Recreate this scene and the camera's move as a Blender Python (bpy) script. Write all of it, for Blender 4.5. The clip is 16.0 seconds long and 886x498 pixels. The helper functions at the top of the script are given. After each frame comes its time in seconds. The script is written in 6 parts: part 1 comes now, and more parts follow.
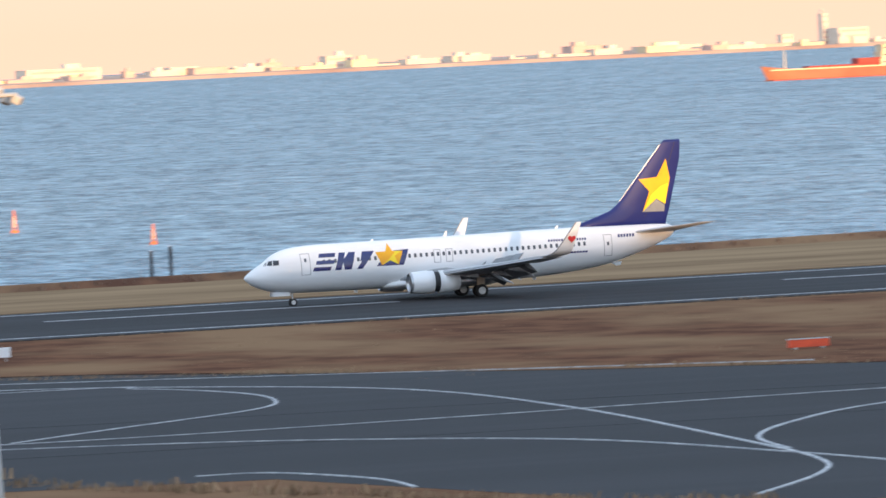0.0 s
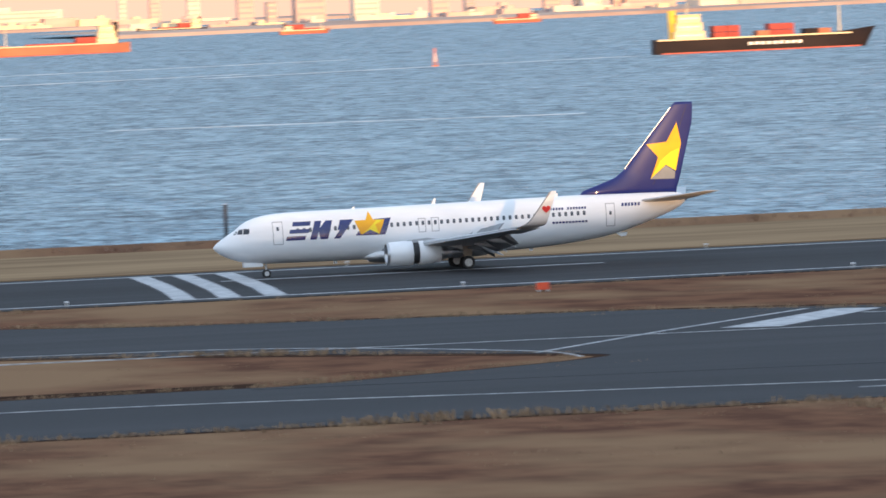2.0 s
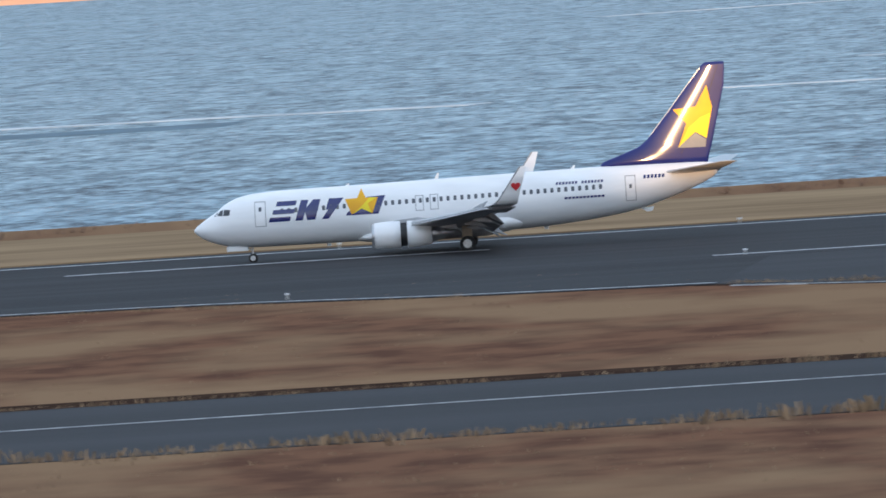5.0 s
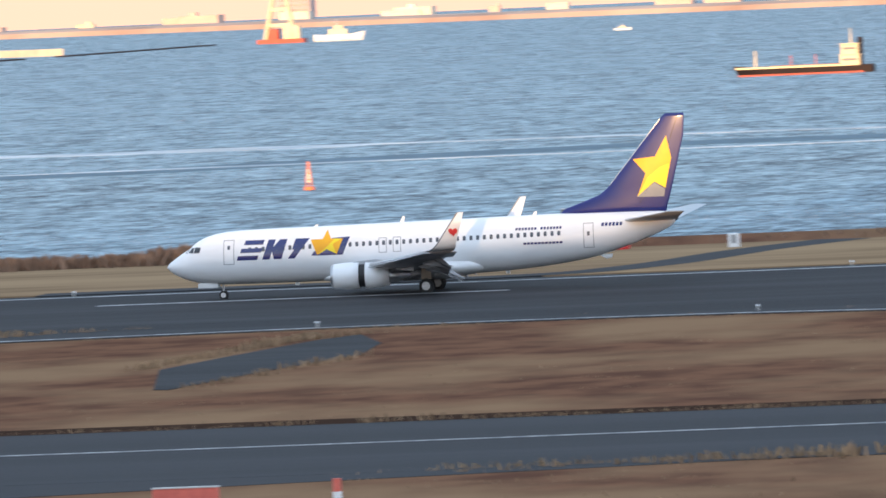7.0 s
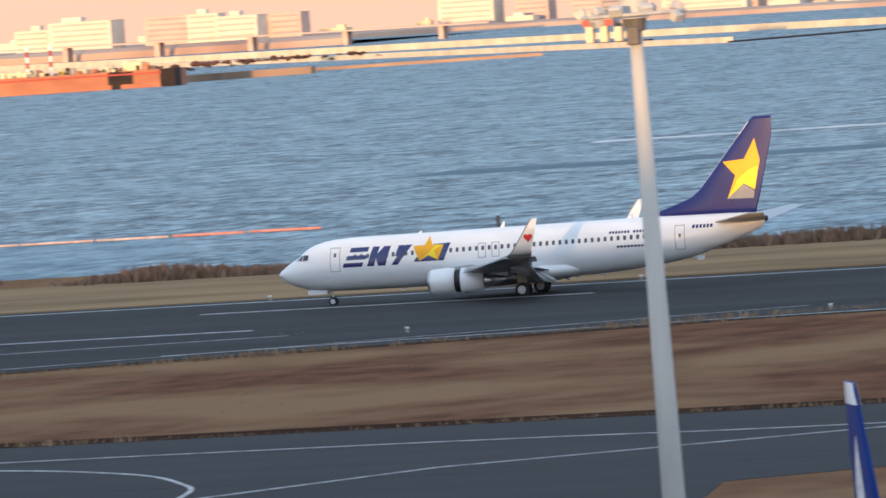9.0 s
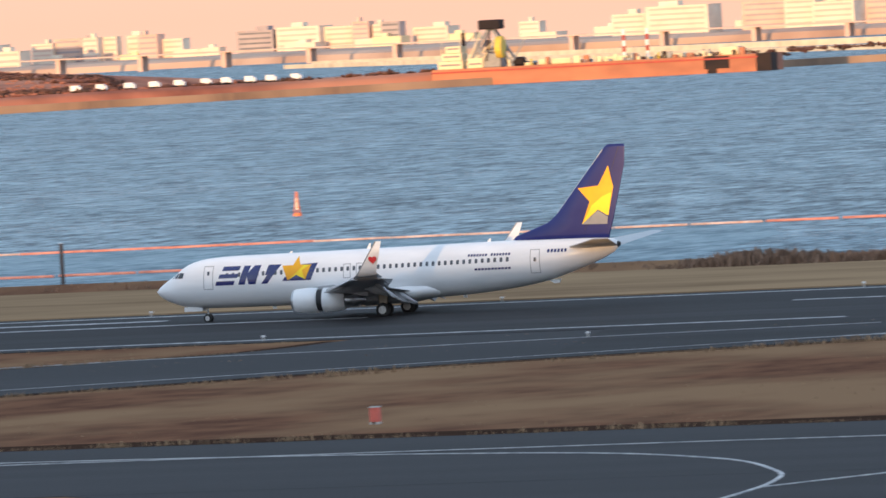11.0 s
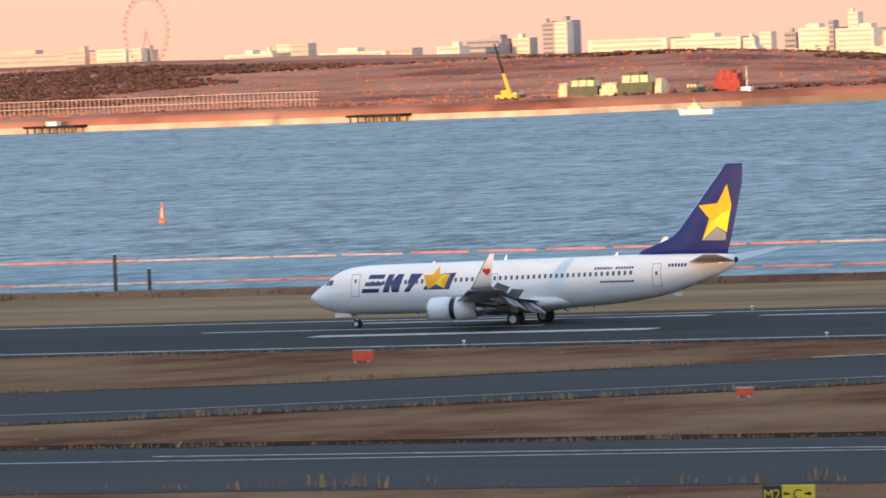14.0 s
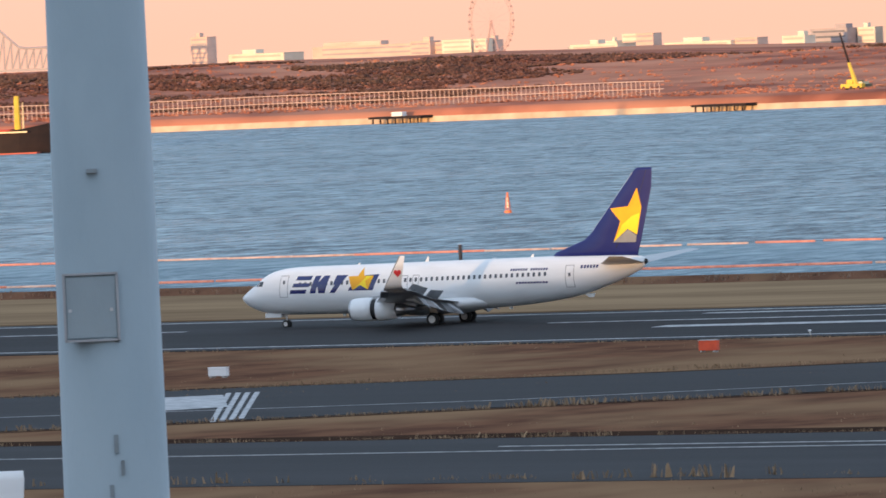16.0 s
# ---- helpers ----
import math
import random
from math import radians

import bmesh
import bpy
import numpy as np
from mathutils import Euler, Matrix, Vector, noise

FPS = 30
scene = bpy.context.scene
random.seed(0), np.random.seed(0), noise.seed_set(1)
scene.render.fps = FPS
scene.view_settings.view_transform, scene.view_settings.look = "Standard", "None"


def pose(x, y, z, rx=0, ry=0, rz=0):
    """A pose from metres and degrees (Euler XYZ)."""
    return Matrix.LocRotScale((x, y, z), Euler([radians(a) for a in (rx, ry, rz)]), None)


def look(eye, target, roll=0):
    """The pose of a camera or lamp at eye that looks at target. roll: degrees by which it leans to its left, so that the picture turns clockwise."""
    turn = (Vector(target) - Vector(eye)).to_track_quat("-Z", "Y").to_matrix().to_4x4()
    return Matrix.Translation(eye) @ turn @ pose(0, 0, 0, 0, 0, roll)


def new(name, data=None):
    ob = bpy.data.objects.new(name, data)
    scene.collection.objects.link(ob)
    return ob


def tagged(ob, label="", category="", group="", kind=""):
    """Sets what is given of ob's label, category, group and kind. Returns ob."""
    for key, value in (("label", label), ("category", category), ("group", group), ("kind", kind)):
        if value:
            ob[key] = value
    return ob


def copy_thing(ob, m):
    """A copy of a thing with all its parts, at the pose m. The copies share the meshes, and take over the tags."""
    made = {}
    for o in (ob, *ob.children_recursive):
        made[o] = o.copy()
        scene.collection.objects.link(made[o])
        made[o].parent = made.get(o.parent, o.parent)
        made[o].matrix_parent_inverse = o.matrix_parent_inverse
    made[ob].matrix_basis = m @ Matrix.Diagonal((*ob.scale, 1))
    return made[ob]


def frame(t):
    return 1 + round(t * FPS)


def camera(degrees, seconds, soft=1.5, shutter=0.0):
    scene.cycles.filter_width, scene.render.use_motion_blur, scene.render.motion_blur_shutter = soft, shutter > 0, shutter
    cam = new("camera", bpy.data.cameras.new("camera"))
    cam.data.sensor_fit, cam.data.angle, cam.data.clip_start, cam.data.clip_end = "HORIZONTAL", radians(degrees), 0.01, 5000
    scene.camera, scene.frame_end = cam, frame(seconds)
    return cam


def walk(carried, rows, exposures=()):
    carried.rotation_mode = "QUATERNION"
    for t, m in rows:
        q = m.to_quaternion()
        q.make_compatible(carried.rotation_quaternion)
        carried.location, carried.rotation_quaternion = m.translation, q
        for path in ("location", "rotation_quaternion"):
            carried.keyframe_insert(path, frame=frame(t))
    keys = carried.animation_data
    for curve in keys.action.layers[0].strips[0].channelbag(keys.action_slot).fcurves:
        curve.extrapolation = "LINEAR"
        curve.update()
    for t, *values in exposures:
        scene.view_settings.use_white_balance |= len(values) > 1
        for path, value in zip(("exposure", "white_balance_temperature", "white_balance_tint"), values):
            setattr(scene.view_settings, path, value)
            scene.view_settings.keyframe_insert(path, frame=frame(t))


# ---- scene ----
# seconds, eye x and y, turn from +y towards +x, tilt, roll (degrees)
EYE_Z = 23.94
TRACK_Y = 598.97
HEADING = -0.4
CAMERA_ROWS = [
    (0.0, -14.72, -66.39, 16.614, -1.629, 2.682),
    (0.5, -14.72, -66.39, 14.964, -1.696, 2.819),
    (1.0, -14.72, -66.39, 13.266, -1.725, 2.388),
    (1.5, -13.21, -59.60, 11.412, -1.852, 2.181),
    (2.0, -9.45, -42.62, 9.699, -1.964, 2.474),
    (2.5, -5.68, -25.64, 7.852, -1.925, 2.614),
    (3.0, -1.92, -8.66, 5.584, -1.666, 2.686),
    (3.5, 1.84, 8.32, 3.275, -1.745, 2.450),
    (3.7, 2.49, 11.23, 2.434, -2.060, 2.494),
    (5.8, 0.22, 0.98, -4.071, -2.256, 3.504),
    (6.0, -0.00, -0.00, -4.650, -2.183, 3.247),
    (6.5, -0.00, -0.00, -6.330, -2.065, 3.209),
    (7.0, -0.00, -0.00, -8.117, -1.969, 2.580),
    (7.5, -0.00, -0.00, -9.879, -1.895, 2.847),
    (8.0, -0.00, -0.00, -11.805, -1.864, 3.082),
    (8.2, -0.00, -0.00, -12.495, -1.881, 3.275),
    (10.3, -0.00, -0.00, -17.668, -1.723, 3.406),
    (10.5, -0.00, -0.00, -18.047, -1.724, 3.238),
    (11.0, -0.00, -0.00, -19.032, -1.712, 3.113),
    (11.5, -0.00, -0.00, -20.347, -1.659, 3.384),
    (12.0, -0.00, -0.00, -21.305, -1.579, 2.975),
    (12.5, -0.00, -0.00, -22.071, -1.559, 2.956),
    (13.0, -0.00, -0.00, -23.402, -1.561, 2.177),
    (13.5, -0.00, -0.00, -24.544, -1.591, 2.204),
    (14.0, -0.00, -0.00, -25.703, -1.517, 2.352),
    (14.5, -0.00, -0.00, -26.169, -1.495, 2.689),
    (15.0, -0.00, -0.00, -26.794, -1.475, 2.769),
    (15.5, -0.00, -0.00, -27.589, -1.480, 2.646),
    (16.0, -0.00, -0.00, -28.153, -1.486, 2.512),
]
# seconds, x of the airliner's nose on the runway
NOSE_ROWS = [
    (0.0, 166.18),
    (0.5, 145.16),
    (1.0, 124.09),
    (1.5, 102.87),
    (2.0, 81.74),
    (2.5, 60.99),
    (3.0, 40.77),
    (3.5, 21.11),
    (3.7, 13.40),
    (5.8, -64.75),
    (6.0, -71.85),
    (6.5, -89.27),
    (7.0, -106.21),
    (7.5, -122.72),
    (8.0, -139.12),
    (8.2, -145.63),
    (10.3, -211.20),
    (10.5, -216.87),
    (11.0, -230.54),
    (11.5, -243.39),
    (12.0, -255.66),
    (12.5, -267.41),
    (13.0, -278.80),
    (13.5, -289.79),
    (14.0, -300.42),
    (14.5, -310.59),
    (15.0, -320.50),
    (15.5, -330.25),
    (16.0, -339.84),
]
cam = camera(6.274, 16.0, soft=1.6, shutter=0.3)


def aim(x, y, pan, tilt, roll):
    p, t = radians(pan), radians(tilt)
    eye = Vector((x, y, EYE_Z))
    return look(eye, eye + 100 * Vector((math.sin(p) * math.cos(t), math.cos(p) * math.cos(t), math.sin(t))), -roll)


walk(cam, [(t, aim(x, y, p, k, r)) for t, x, y, p, k, r in CAMERA_ROWS], exposures=[(0.0, 0.40), (1.0, 0.12), (1.5, 0.12), (2.0, 0.30), (2.5, 0.30), (3.0, 0.12), (3.7, 0.0), (5.8, 0.52), (7.0, 0.48), (8.2, 0.27), (10.3, 0.10), (12.0, 0.10), (14.0, 0.08), (16.0, 0.04)])

# ---- light: a low sun behind the terminal, clear winter sky ----
SUN_ELEVATION, SUN_SIDE = 1.8, 1.0
world = bpy.data.worlds.new("sky")
scene.world = world
world.use_nodes = True
wn, wl = world.node_tree.nodes, world.node_tree.links
sky = wn.new("ShaderNodeTexSky")
sky.sky_type = "NISHITA"
sky.sun_disc = False
sky.sun_elevation = radians(SUN_ELEVATION)
sky.sun_rotation = radians(180 - SUN_SIDE)
sky.air_density, sky.dust_density, sky.ozone_density = 1.0, 1.0, 1.5
# rosy belt low in the sky, opposite the sun, fading into the blue overhead
geo = wn.new("ShaderNodeTexCoord")
sep = wn.new("ShaderNodeSeparateXYZ")
wl.new(geo.outputs["Generated"], sep.inputs[0])
ramp = wn.new("ShaderNodeValToRGB")
wl.new(sep.outputs["Z"], ramp.inputs[0])
el = ramp.color_ramp.elements
el[0].position, el[0].color = 0.0, (0.90, 0.505, 0.365, 1)
el[1].position, el[1].color = 1.0, (0.52, 0.62, 0.78, 1)
for at, col in ((0.028, (0.92, 0.565, 0.455, 1)), (0.055, (0.72, 0.62, 0.62, 1)), (0.11, (0.46, 0.68, 0.92, 1)), (0.5, (0.54, 0.68, 0.88, 1))):
    e = el.new(at)
    e.color = col
mix = wn.new("ShaderNodeMixRGB")
mix.inputs[0].default_value = 0.9
gain = wn.new("ShaderNodeMixRGB")
gain.blend_type = "MULTIPLY"
gain.inputs[0].default_value = 1.0
gain.inputs[2].default_value = (11.0, 11.0, 11.0, 1)
wl.new(ramp.outputs[0], gain.inputs[1])
wl.new(sky.outputs[0], mix.inputs[1])
wl.new(gain.outputs[0], mix.inputs[2])
# sunset glow low in the sky on the sun's side, behind the terminal
def world_math(op, a, b=None):
    nd = wn.new("ShaderNodeMath")
    nd.operation = op
    nd.use_clamp = op == "SUBTRACT"
    for k, v in enumerate((a, b)):
        if isinstance(v, (int, float)):
            nd.inputs[k].default_value = v
        elif v:
            wl.new(v, nd.inputs[k])
    return nd.outputs[0]


toward = world_math("SUBTRACT", 0.1, world_math("MULTIPLY", sep.outputs["Y"], 0.9))
low = world_math("SUBTRACT", 1.0, sep.outputs["Z"])
glow = wn.new("ShaderNodeMixRGB")
glow.blend_type = "ADD"
glow.inputs[2].default_value = (5.6, 5.0, 4.1, 1)
wl.new(world_math("MULTIPLY", world_math("MULTIPLY", toward, toward), world_math("MULTIPLY", low, low)), glow.inputs[0])
wl.new(mix.outputs[0], glow.inputs[1])
wl.new(glow.outputs[0], wn["Background"].inputs[0])
wn["Background"].inputs[1].default_value = 0.12

sun = new("sun", bpy.data.lights.new("sun", "SUN"))
sun.data.energy, sun.data.angle, sun.data.color = 5.0, radians(0.53), (1.0, 0.585, 0.265)
_a, _e = radians(SUN_SIDE), radians(SUN_ELEVATION)
sun.matrix_world = look(1000 * Vector((math.sin(_a) * math.cos(_e), -math.cos(_a) * math.cos(_e), math.sin(_e))), (0, 0, 0))

# ---- materials ----
def material(name, base, rough=0.6, metal=0.0, second=None, scale=1.0, detail=6, bump=0.0, bump_scale=None, stretch=(1, 1, 1), spread=(0.35, 0.65), third=None, third_scale=None, coat=0.0, space="Object", island=0.0, gloss=0.5):
    """A procedural surface: two colours mixed by grain, stains on a larger scale, and a fine relief."""
    m = bpy.data.materials.new(name)
    m.use_nodes = True
    n, l = m.node_tree.nodes, m.node_tree.links
    b = n["Principled BSDF"]
    b.inputs["Roughness"].default_value, b.inputs["Metallic"].default_value = rough, metal
    b.inputs["Coat Weight"].default_value = coat
    b.inputs["Specular IOR Level"].default_value = gloss
    b.inputs["Coat Roughness"].default_value = 0.08
    second = second or tuple(c * 0.82 for c in base)
    co = n.new("ShaderNodeTexCoord")
    mp = n.new("ShaderNodeMapping")
    mp.inputs["Scale"].default_value = stretch
    l.new(co.outputs[space], mp.inputs[0])
    tex = n.new("ShaderNodeTexNoise")
    tex.inputs["Scale"].default_value, tex.inputs["Detail"].default_value = scale, detail
    l.new(mp.outputs[0], tex.inputs["Vector"])
    rr = n.new("ShaderNodeMapRange")
    rr.inputs[1].default_value, rr.inputs[2].default_value = spread
    l.new(tex.outputs[0], rr.inputs[0])
    mx = n.new("ShaderNodeMixRGB")
    mx.inputs[1].default_value, mx.inputs[2].default_value = (*base, 1), (*second, 1)
    l.new(rr.outputs[0], mx.inputs[0])
    out = mx.outputs[0]
    if third:
        t2 = n.new("ShaderNodeTexNoise")
        t2.inputs["Scale"].default_value, t2.inputs["Detail"].default_value = third_scale or scale * 0.13, 4
        l.new(mp.outputs[0], t2.inputs["Vector"])
        r2 = n.new("ShaderNodeMapRange")
        r2.inputs[1].default_value, r2.inputs[2].default_value = 0.42, 0.62
        l.new(t2.outputs[0], r2.inputs[0])
        m2 = n.new("ShaderNodeMixRGB")
        l.new(r2.outputs[0], m2.inputs[0])
        l.new(out, m2.inputs[1])
        m2.inputs[2].default_value = (*third, 1)
        out = m2.outputs[0]
    if island:
        gi = n.new("ShaderNodeNewGeometry")
        hs = n.new("ShaderNodeHueSaturation")
        ir = n.new("ShaderNodeMapRange")
        ir.inputs[3].default_value, ir.inputs[4].default_value = 1 - island, 1 + island
        l.new(gi.outputs["Random Per Island"], ir.inputs[0])
        l.new(ir.outputs[0], hs.inputs["Value"])
        l.new(out, hs.inputs["Color"])
        out = hs.outputs[0]
    l.new(out, b.inputs["Base Color"])
    if bump:
        bt = n.new("ShaderNodeTexNoise")
        bt.inputs["Scale"].default_value, bt.inputs["Detail"].default_value = bump_scale or scale * 3, 5
        l.new(mp.outputs[0], bt.inputs["Vector"])
        bp = n.new("ShaderNodeBump")
        bp.inputs["Strength"].default_value = bump
        bp.inputs["Distance"].default_value = 0.05
        l.new(bt.outputs[0], bp.inputs["Height"])
        l.new(bp.outputs[0], b.inputs["Normal"])
    return m


def water_material(name="bay_water", calm=False):
    """Wind-ruffled bay: gust patches, streaks along the shore, and short chop as relief, its sky reflections put into
    the colour.
    """
    m = bpy.data.materials.new(name)
    m.use_nodes = True
    n, l = m.node_tree.nodes, m.node_tree.links
    b = n["Principled BSDF"]
    b.inputs["Roughness"].default_value = 0.16
    b.inputs["IOR"].default_value = 1.33
    co = n.new("ShaderNodeTexCoord")

    def tex(scale, stretch, detail=5, rough=0.55):
        mp = n.new("ShaderNodeMapping")
        mp.inputs["Scale"].default_value = stretch
        l.new(co.outputs["Object"], mp.inputs[0])
        t = n.new("ShaderNodeTexNoise")
        t.inputs["Scale"].default_value, t.inputs["Detail"].default_value, t.inputs["Roughness"].default_value = scale, detail, rough
        l.new(mp.outputs[0], t.inputs["Vector"])
        return t.outputs[0]

    def spread(v, a, b, lo=0.0, hi=1.0):
        r = n.new("ShaderNodeMapRange")
        for k, q in enumerate((a, b, lo, hi)):
            r.inputs[k + 1].default_value = q
        l.new(v, r.inputs[0])
        return r.outputs[0]

    def blend(f, a, c):
        x = n.new("ShaderNodeMixRGB")
        l.new(f, x.inputs[0])
        for k, q in ((1, a), (2, c)):
            if isinstance(q, tuple):
                x.inputs[k].default_value = (*q, 1)
            else:
                l.new(q, x.inputs[k])
        return x.outputs[0]

    def summed(a, f, c):
        x = n.new("ShaderNodeMath")
        x.operation = "MULTIPLY_ADD"
        x.inputs[1].default_value = f
        l.new(a, x.inputs[0])
        l.new(c, x.inputs[2])
        return x.outputs[0]

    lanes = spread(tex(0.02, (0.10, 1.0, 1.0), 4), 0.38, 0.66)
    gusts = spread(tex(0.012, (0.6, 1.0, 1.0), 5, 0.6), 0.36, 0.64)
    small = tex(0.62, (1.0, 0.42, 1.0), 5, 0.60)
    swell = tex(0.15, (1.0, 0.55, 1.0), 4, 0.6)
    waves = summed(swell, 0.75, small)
    # dark and pale tones stand in for sky reflected by the waves
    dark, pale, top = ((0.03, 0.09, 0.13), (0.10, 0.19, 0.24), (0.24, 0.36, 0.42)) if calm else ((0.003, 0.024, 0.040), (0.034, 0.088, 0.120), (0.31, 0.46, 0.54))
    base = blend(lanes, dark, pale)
    crest_sheen = blend(spread(waves, 0.74, 1.10), base, top)
    l.new(crest_sheen, b.inputs["Base Color"])
    bp = n.new("ShaderNodeBump")
    bp.inputs["Distance"].default_value = 0.6 if calm else 1.15
    l.new(spread(summed(gusts, 0.6, lanes), 0.0, 1.6, 0.5, 1.0), bp.inputs["Strength"])
    l.new(waves, bp.inputs["Height"])
    # the wave faces that show at this low angle lean towards the airfield
    lean = n.new("ShaderNodeVectorMath")
    lean.operation = "ADD"
    lean.inputs[1].default_value = (0.08, -0.33, 0.0)
    l.new(bp.outputs[0], lean.inputs[0])
    unit = n.new("ShaderNodeVectorMath")
    unit.operation = "NORMALIZE"
    l.new(lean.outputs[0], unit.inputs[0])
    l.new(unit.outputs[0], b.inputs["Normal"])
    return m


ASPHALT = material("runway_asphalt", (0.0175, 0.0185, 0.021), 0.9, second=(0.030, 0.031, 0.034), scale=0.25, stretch=(0.05, 1, 1), third=(0.015, 0.0155, 0.0175), third_scale=0.09, bump=0.3, bump_scale=8, gloss=0.2)
TAXI_ASPHALT = material("taxiway_asphalt", (0.025, 0.0262, 0.0295), 0.9, second=(0.034, 0.035, 0.039), scale=0.2, stretch=(0.06, 1, 1), third=(0.024, 0.025, 0.028), third_scale=0.06, bump=0.3, bump_scale=8, gloss=0.2)
DRY_GRASS = material("dry_grass", (0.180, 0.093, 0.058), 0.95, second=(0.112, 0.058, 0.040), scale=0.24, stretch=(1.1, 0.7, 1), detail=10, spread=(0.40, 0.62), third=(0.245, 0.152, 0.090), third_scale=0.045, bump=0.8, bump_scale=3, gloss=0.0)
MOWN_GRASS = material("mown_straw_grass", (0.27, 0.185, 0.115), 0.95, second=(0.20, 0.135, 0.082), scale=0.3, stretch=(0.25, 1, 1), third=(0.31, 0.215, 0.13), third_scale=0.08, bump=0.5, bump_scale=3, gloss=0.0)
DARK_EDGING = material("dark_edging", (0.060, 0.036, 0.026), 0.95, second=(0.040, 0.025, 0.019), scale=0.5, stretch=(0.2, 1, 1), bump=0.5, gloss=0.0)
PAINT = material("marking_paint", (0.50, 0.51, 0.52), 0.7, second=(0.24, 0.25, 0.27), scale=0.9, bump=0.1)
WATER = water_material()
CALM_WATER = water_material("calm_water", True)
WHITE = material("airliner_white", (0.84, 0.85, 0.86), 0.42, second=(0.76, 0.77, 0.78), scale=0.6, stretch=(0.5, 1, 2.5), coat=0.08)
CONCRETE = material("concrete", (0.36, 0.35, 0.33), 0.85, second=(0.27, 0.26, 0.25), scale=0.5, third=(0.22, 0.21, 0.20), bump=0.3)

# ---- building helpers ----
def mesh(name, bm, mat, smooth=False):
    me = bpy.data.meshes.new(name)
    bm.to_mesh(me)
    bm.free()
    for m in (mat if isinstance(mat, (list, tuple)) else [mat]):
        me.materials.append(m)
    if smooth:
        for p in me.polygons:
            p.use_smooth = True
    return me


def part(name, bm, mat, parent=None, label="", smooth=False):
    ob = new(name, mesh(name, bm, mat, smooth))
    if parent:
        ob.parent = parent
    if label:
        ob["label"] = label
    return ob


def thing(name, x, y, z, label, category, group="", kind="", rz=0.0):
    ob = new(name)
    ob.empty_display_size = 0.1
    ob.matrix_world = pose(x, y, z, 0, 0, rz)
    return tagged(ob, label, category, group, kind)


def add_box(bm, x0, x1, y0, y1, z0, z1, mat=0, bevel=0.0):
    r = bmesh.ops.create_cube(bm, size=1.0, matrix=Matrix.Translation(((x0 + x1) / 2, (y0 + y1) / 2, (z0 + z1) / 2)) @ Matrix.Diagonal((x1 - x0, y1 - y0, z1 - z0, 1)))
    fs = {f for v in r["verts"] for f in v.link_faces}
    for f in fs:
        f.material_index = mat
    if bevel:
        bmesh.ops.bevel(bm, geom=list({e for f in fs for e in f.edges}), offset=bevel, segments=1, affect="EDGES")
    return bm


def box(x0, x1, y0, y1, z0, z1, bevel=0.0):
    return add_box(bmesh.new(), x0, x1, y0, y1, z0, z1, 0, bevel)


def add_tube(bm, a, b, r0, r1=None, n=10, mat=0):
    a, b = Vector(a), Vector(b)
    r1 = r0 if r1 is None else r1
    q = (b - a).to_track_quat("Z", "Y").to_matrix().to_4x4()
    m = Matrix.Translation((a + b) / 2) @ q
    r = bmesh.ops.create_cone(bm, cap_ends=True, segments=n, radius1=r0, radius2=max(r1, 1e-4), depth=(b - a).length, matrix=m)
    for f in {f for v in r["verts"] for f in v.link_faces}:
        f.material_index = mat
    return bm


def tube(a, b, r0, r1=None, n=10):
    return add_tube(bmesh.new(), a, b, r0, r1, n)


def add_prism(bm, pts, z0, z1, mat=0):
    """A flat outline in x, y, raised from z0 to z1."""
    lo = [bm.verts.new((x, y, z0)) for x, y in pts]
    hi = [bm.verts.new((x, y, z1)) for x, y in pts]
    fs = [bm.faces.new(hi), bm.faces.new(lo[::-1])]
    for i in range(len(pts)):
        j = (i + 1) % len(pts)
        fs.append(bm.faces.new((lo[i], lo[j], hi[j], hi[i])))
    for f in fs:
        f.material_index = mat
    bmesh.ops.recalc_face_normals(bm, faces=fs)
    return bm


def prism(pts, z0, z1):
    return add_prism(bmesh.new(), pts, z0, z1)


def ribbon(pts, width, z0, z1):
    """A band of that width along a line of points, as a thin slab."""
    bm = bmesh.new()
    v = [Vector(p) for p in pts]
    left, right = [], []
    for i, p in enumerate(v):
        d = (v[min(i + 1, len(v) - 1)] - v[max(i - 1, 0)]).normalized()
        s = Vector((-d.y, d.x)) * width / 2
        left.append(p + s)
        right.append(p - s)
    add_prism(bm, [tuple(p) for p in left + right[::-1]], z0, z1)
    return bm


def curve_through(pts, n=8):
    """A smooth line through the points (Catmull-Rom)."""
    v = [Vector(p) for p in pts]
    out = []
    for i in range(len(v) - 1):
        a, b, c, d = v[max(i - 1, 0)], v[i], v[i + 1], v[min(i + 2, len(v) - 1)]
        for k in range(n):
            t = k / n
            out.append(0.5 * ((2 * b) + (c - a) * t + (2 * a - 5 * b + 4 * c - d) * t * t + (3 * b - a - 3 * c + d) * t ** 3))
    return [tuple(p) for p in out + [v[-1]]]


# ---- ground, runway, taxiways, water ----
SEA = -1.0


def shore_y(x):
    return 678 + 2.5 * noise.noise((x * 0.013, 3.1, 0)) + max(0, x - 170) * 0.2 + max(0, -x - 230) * 0.05


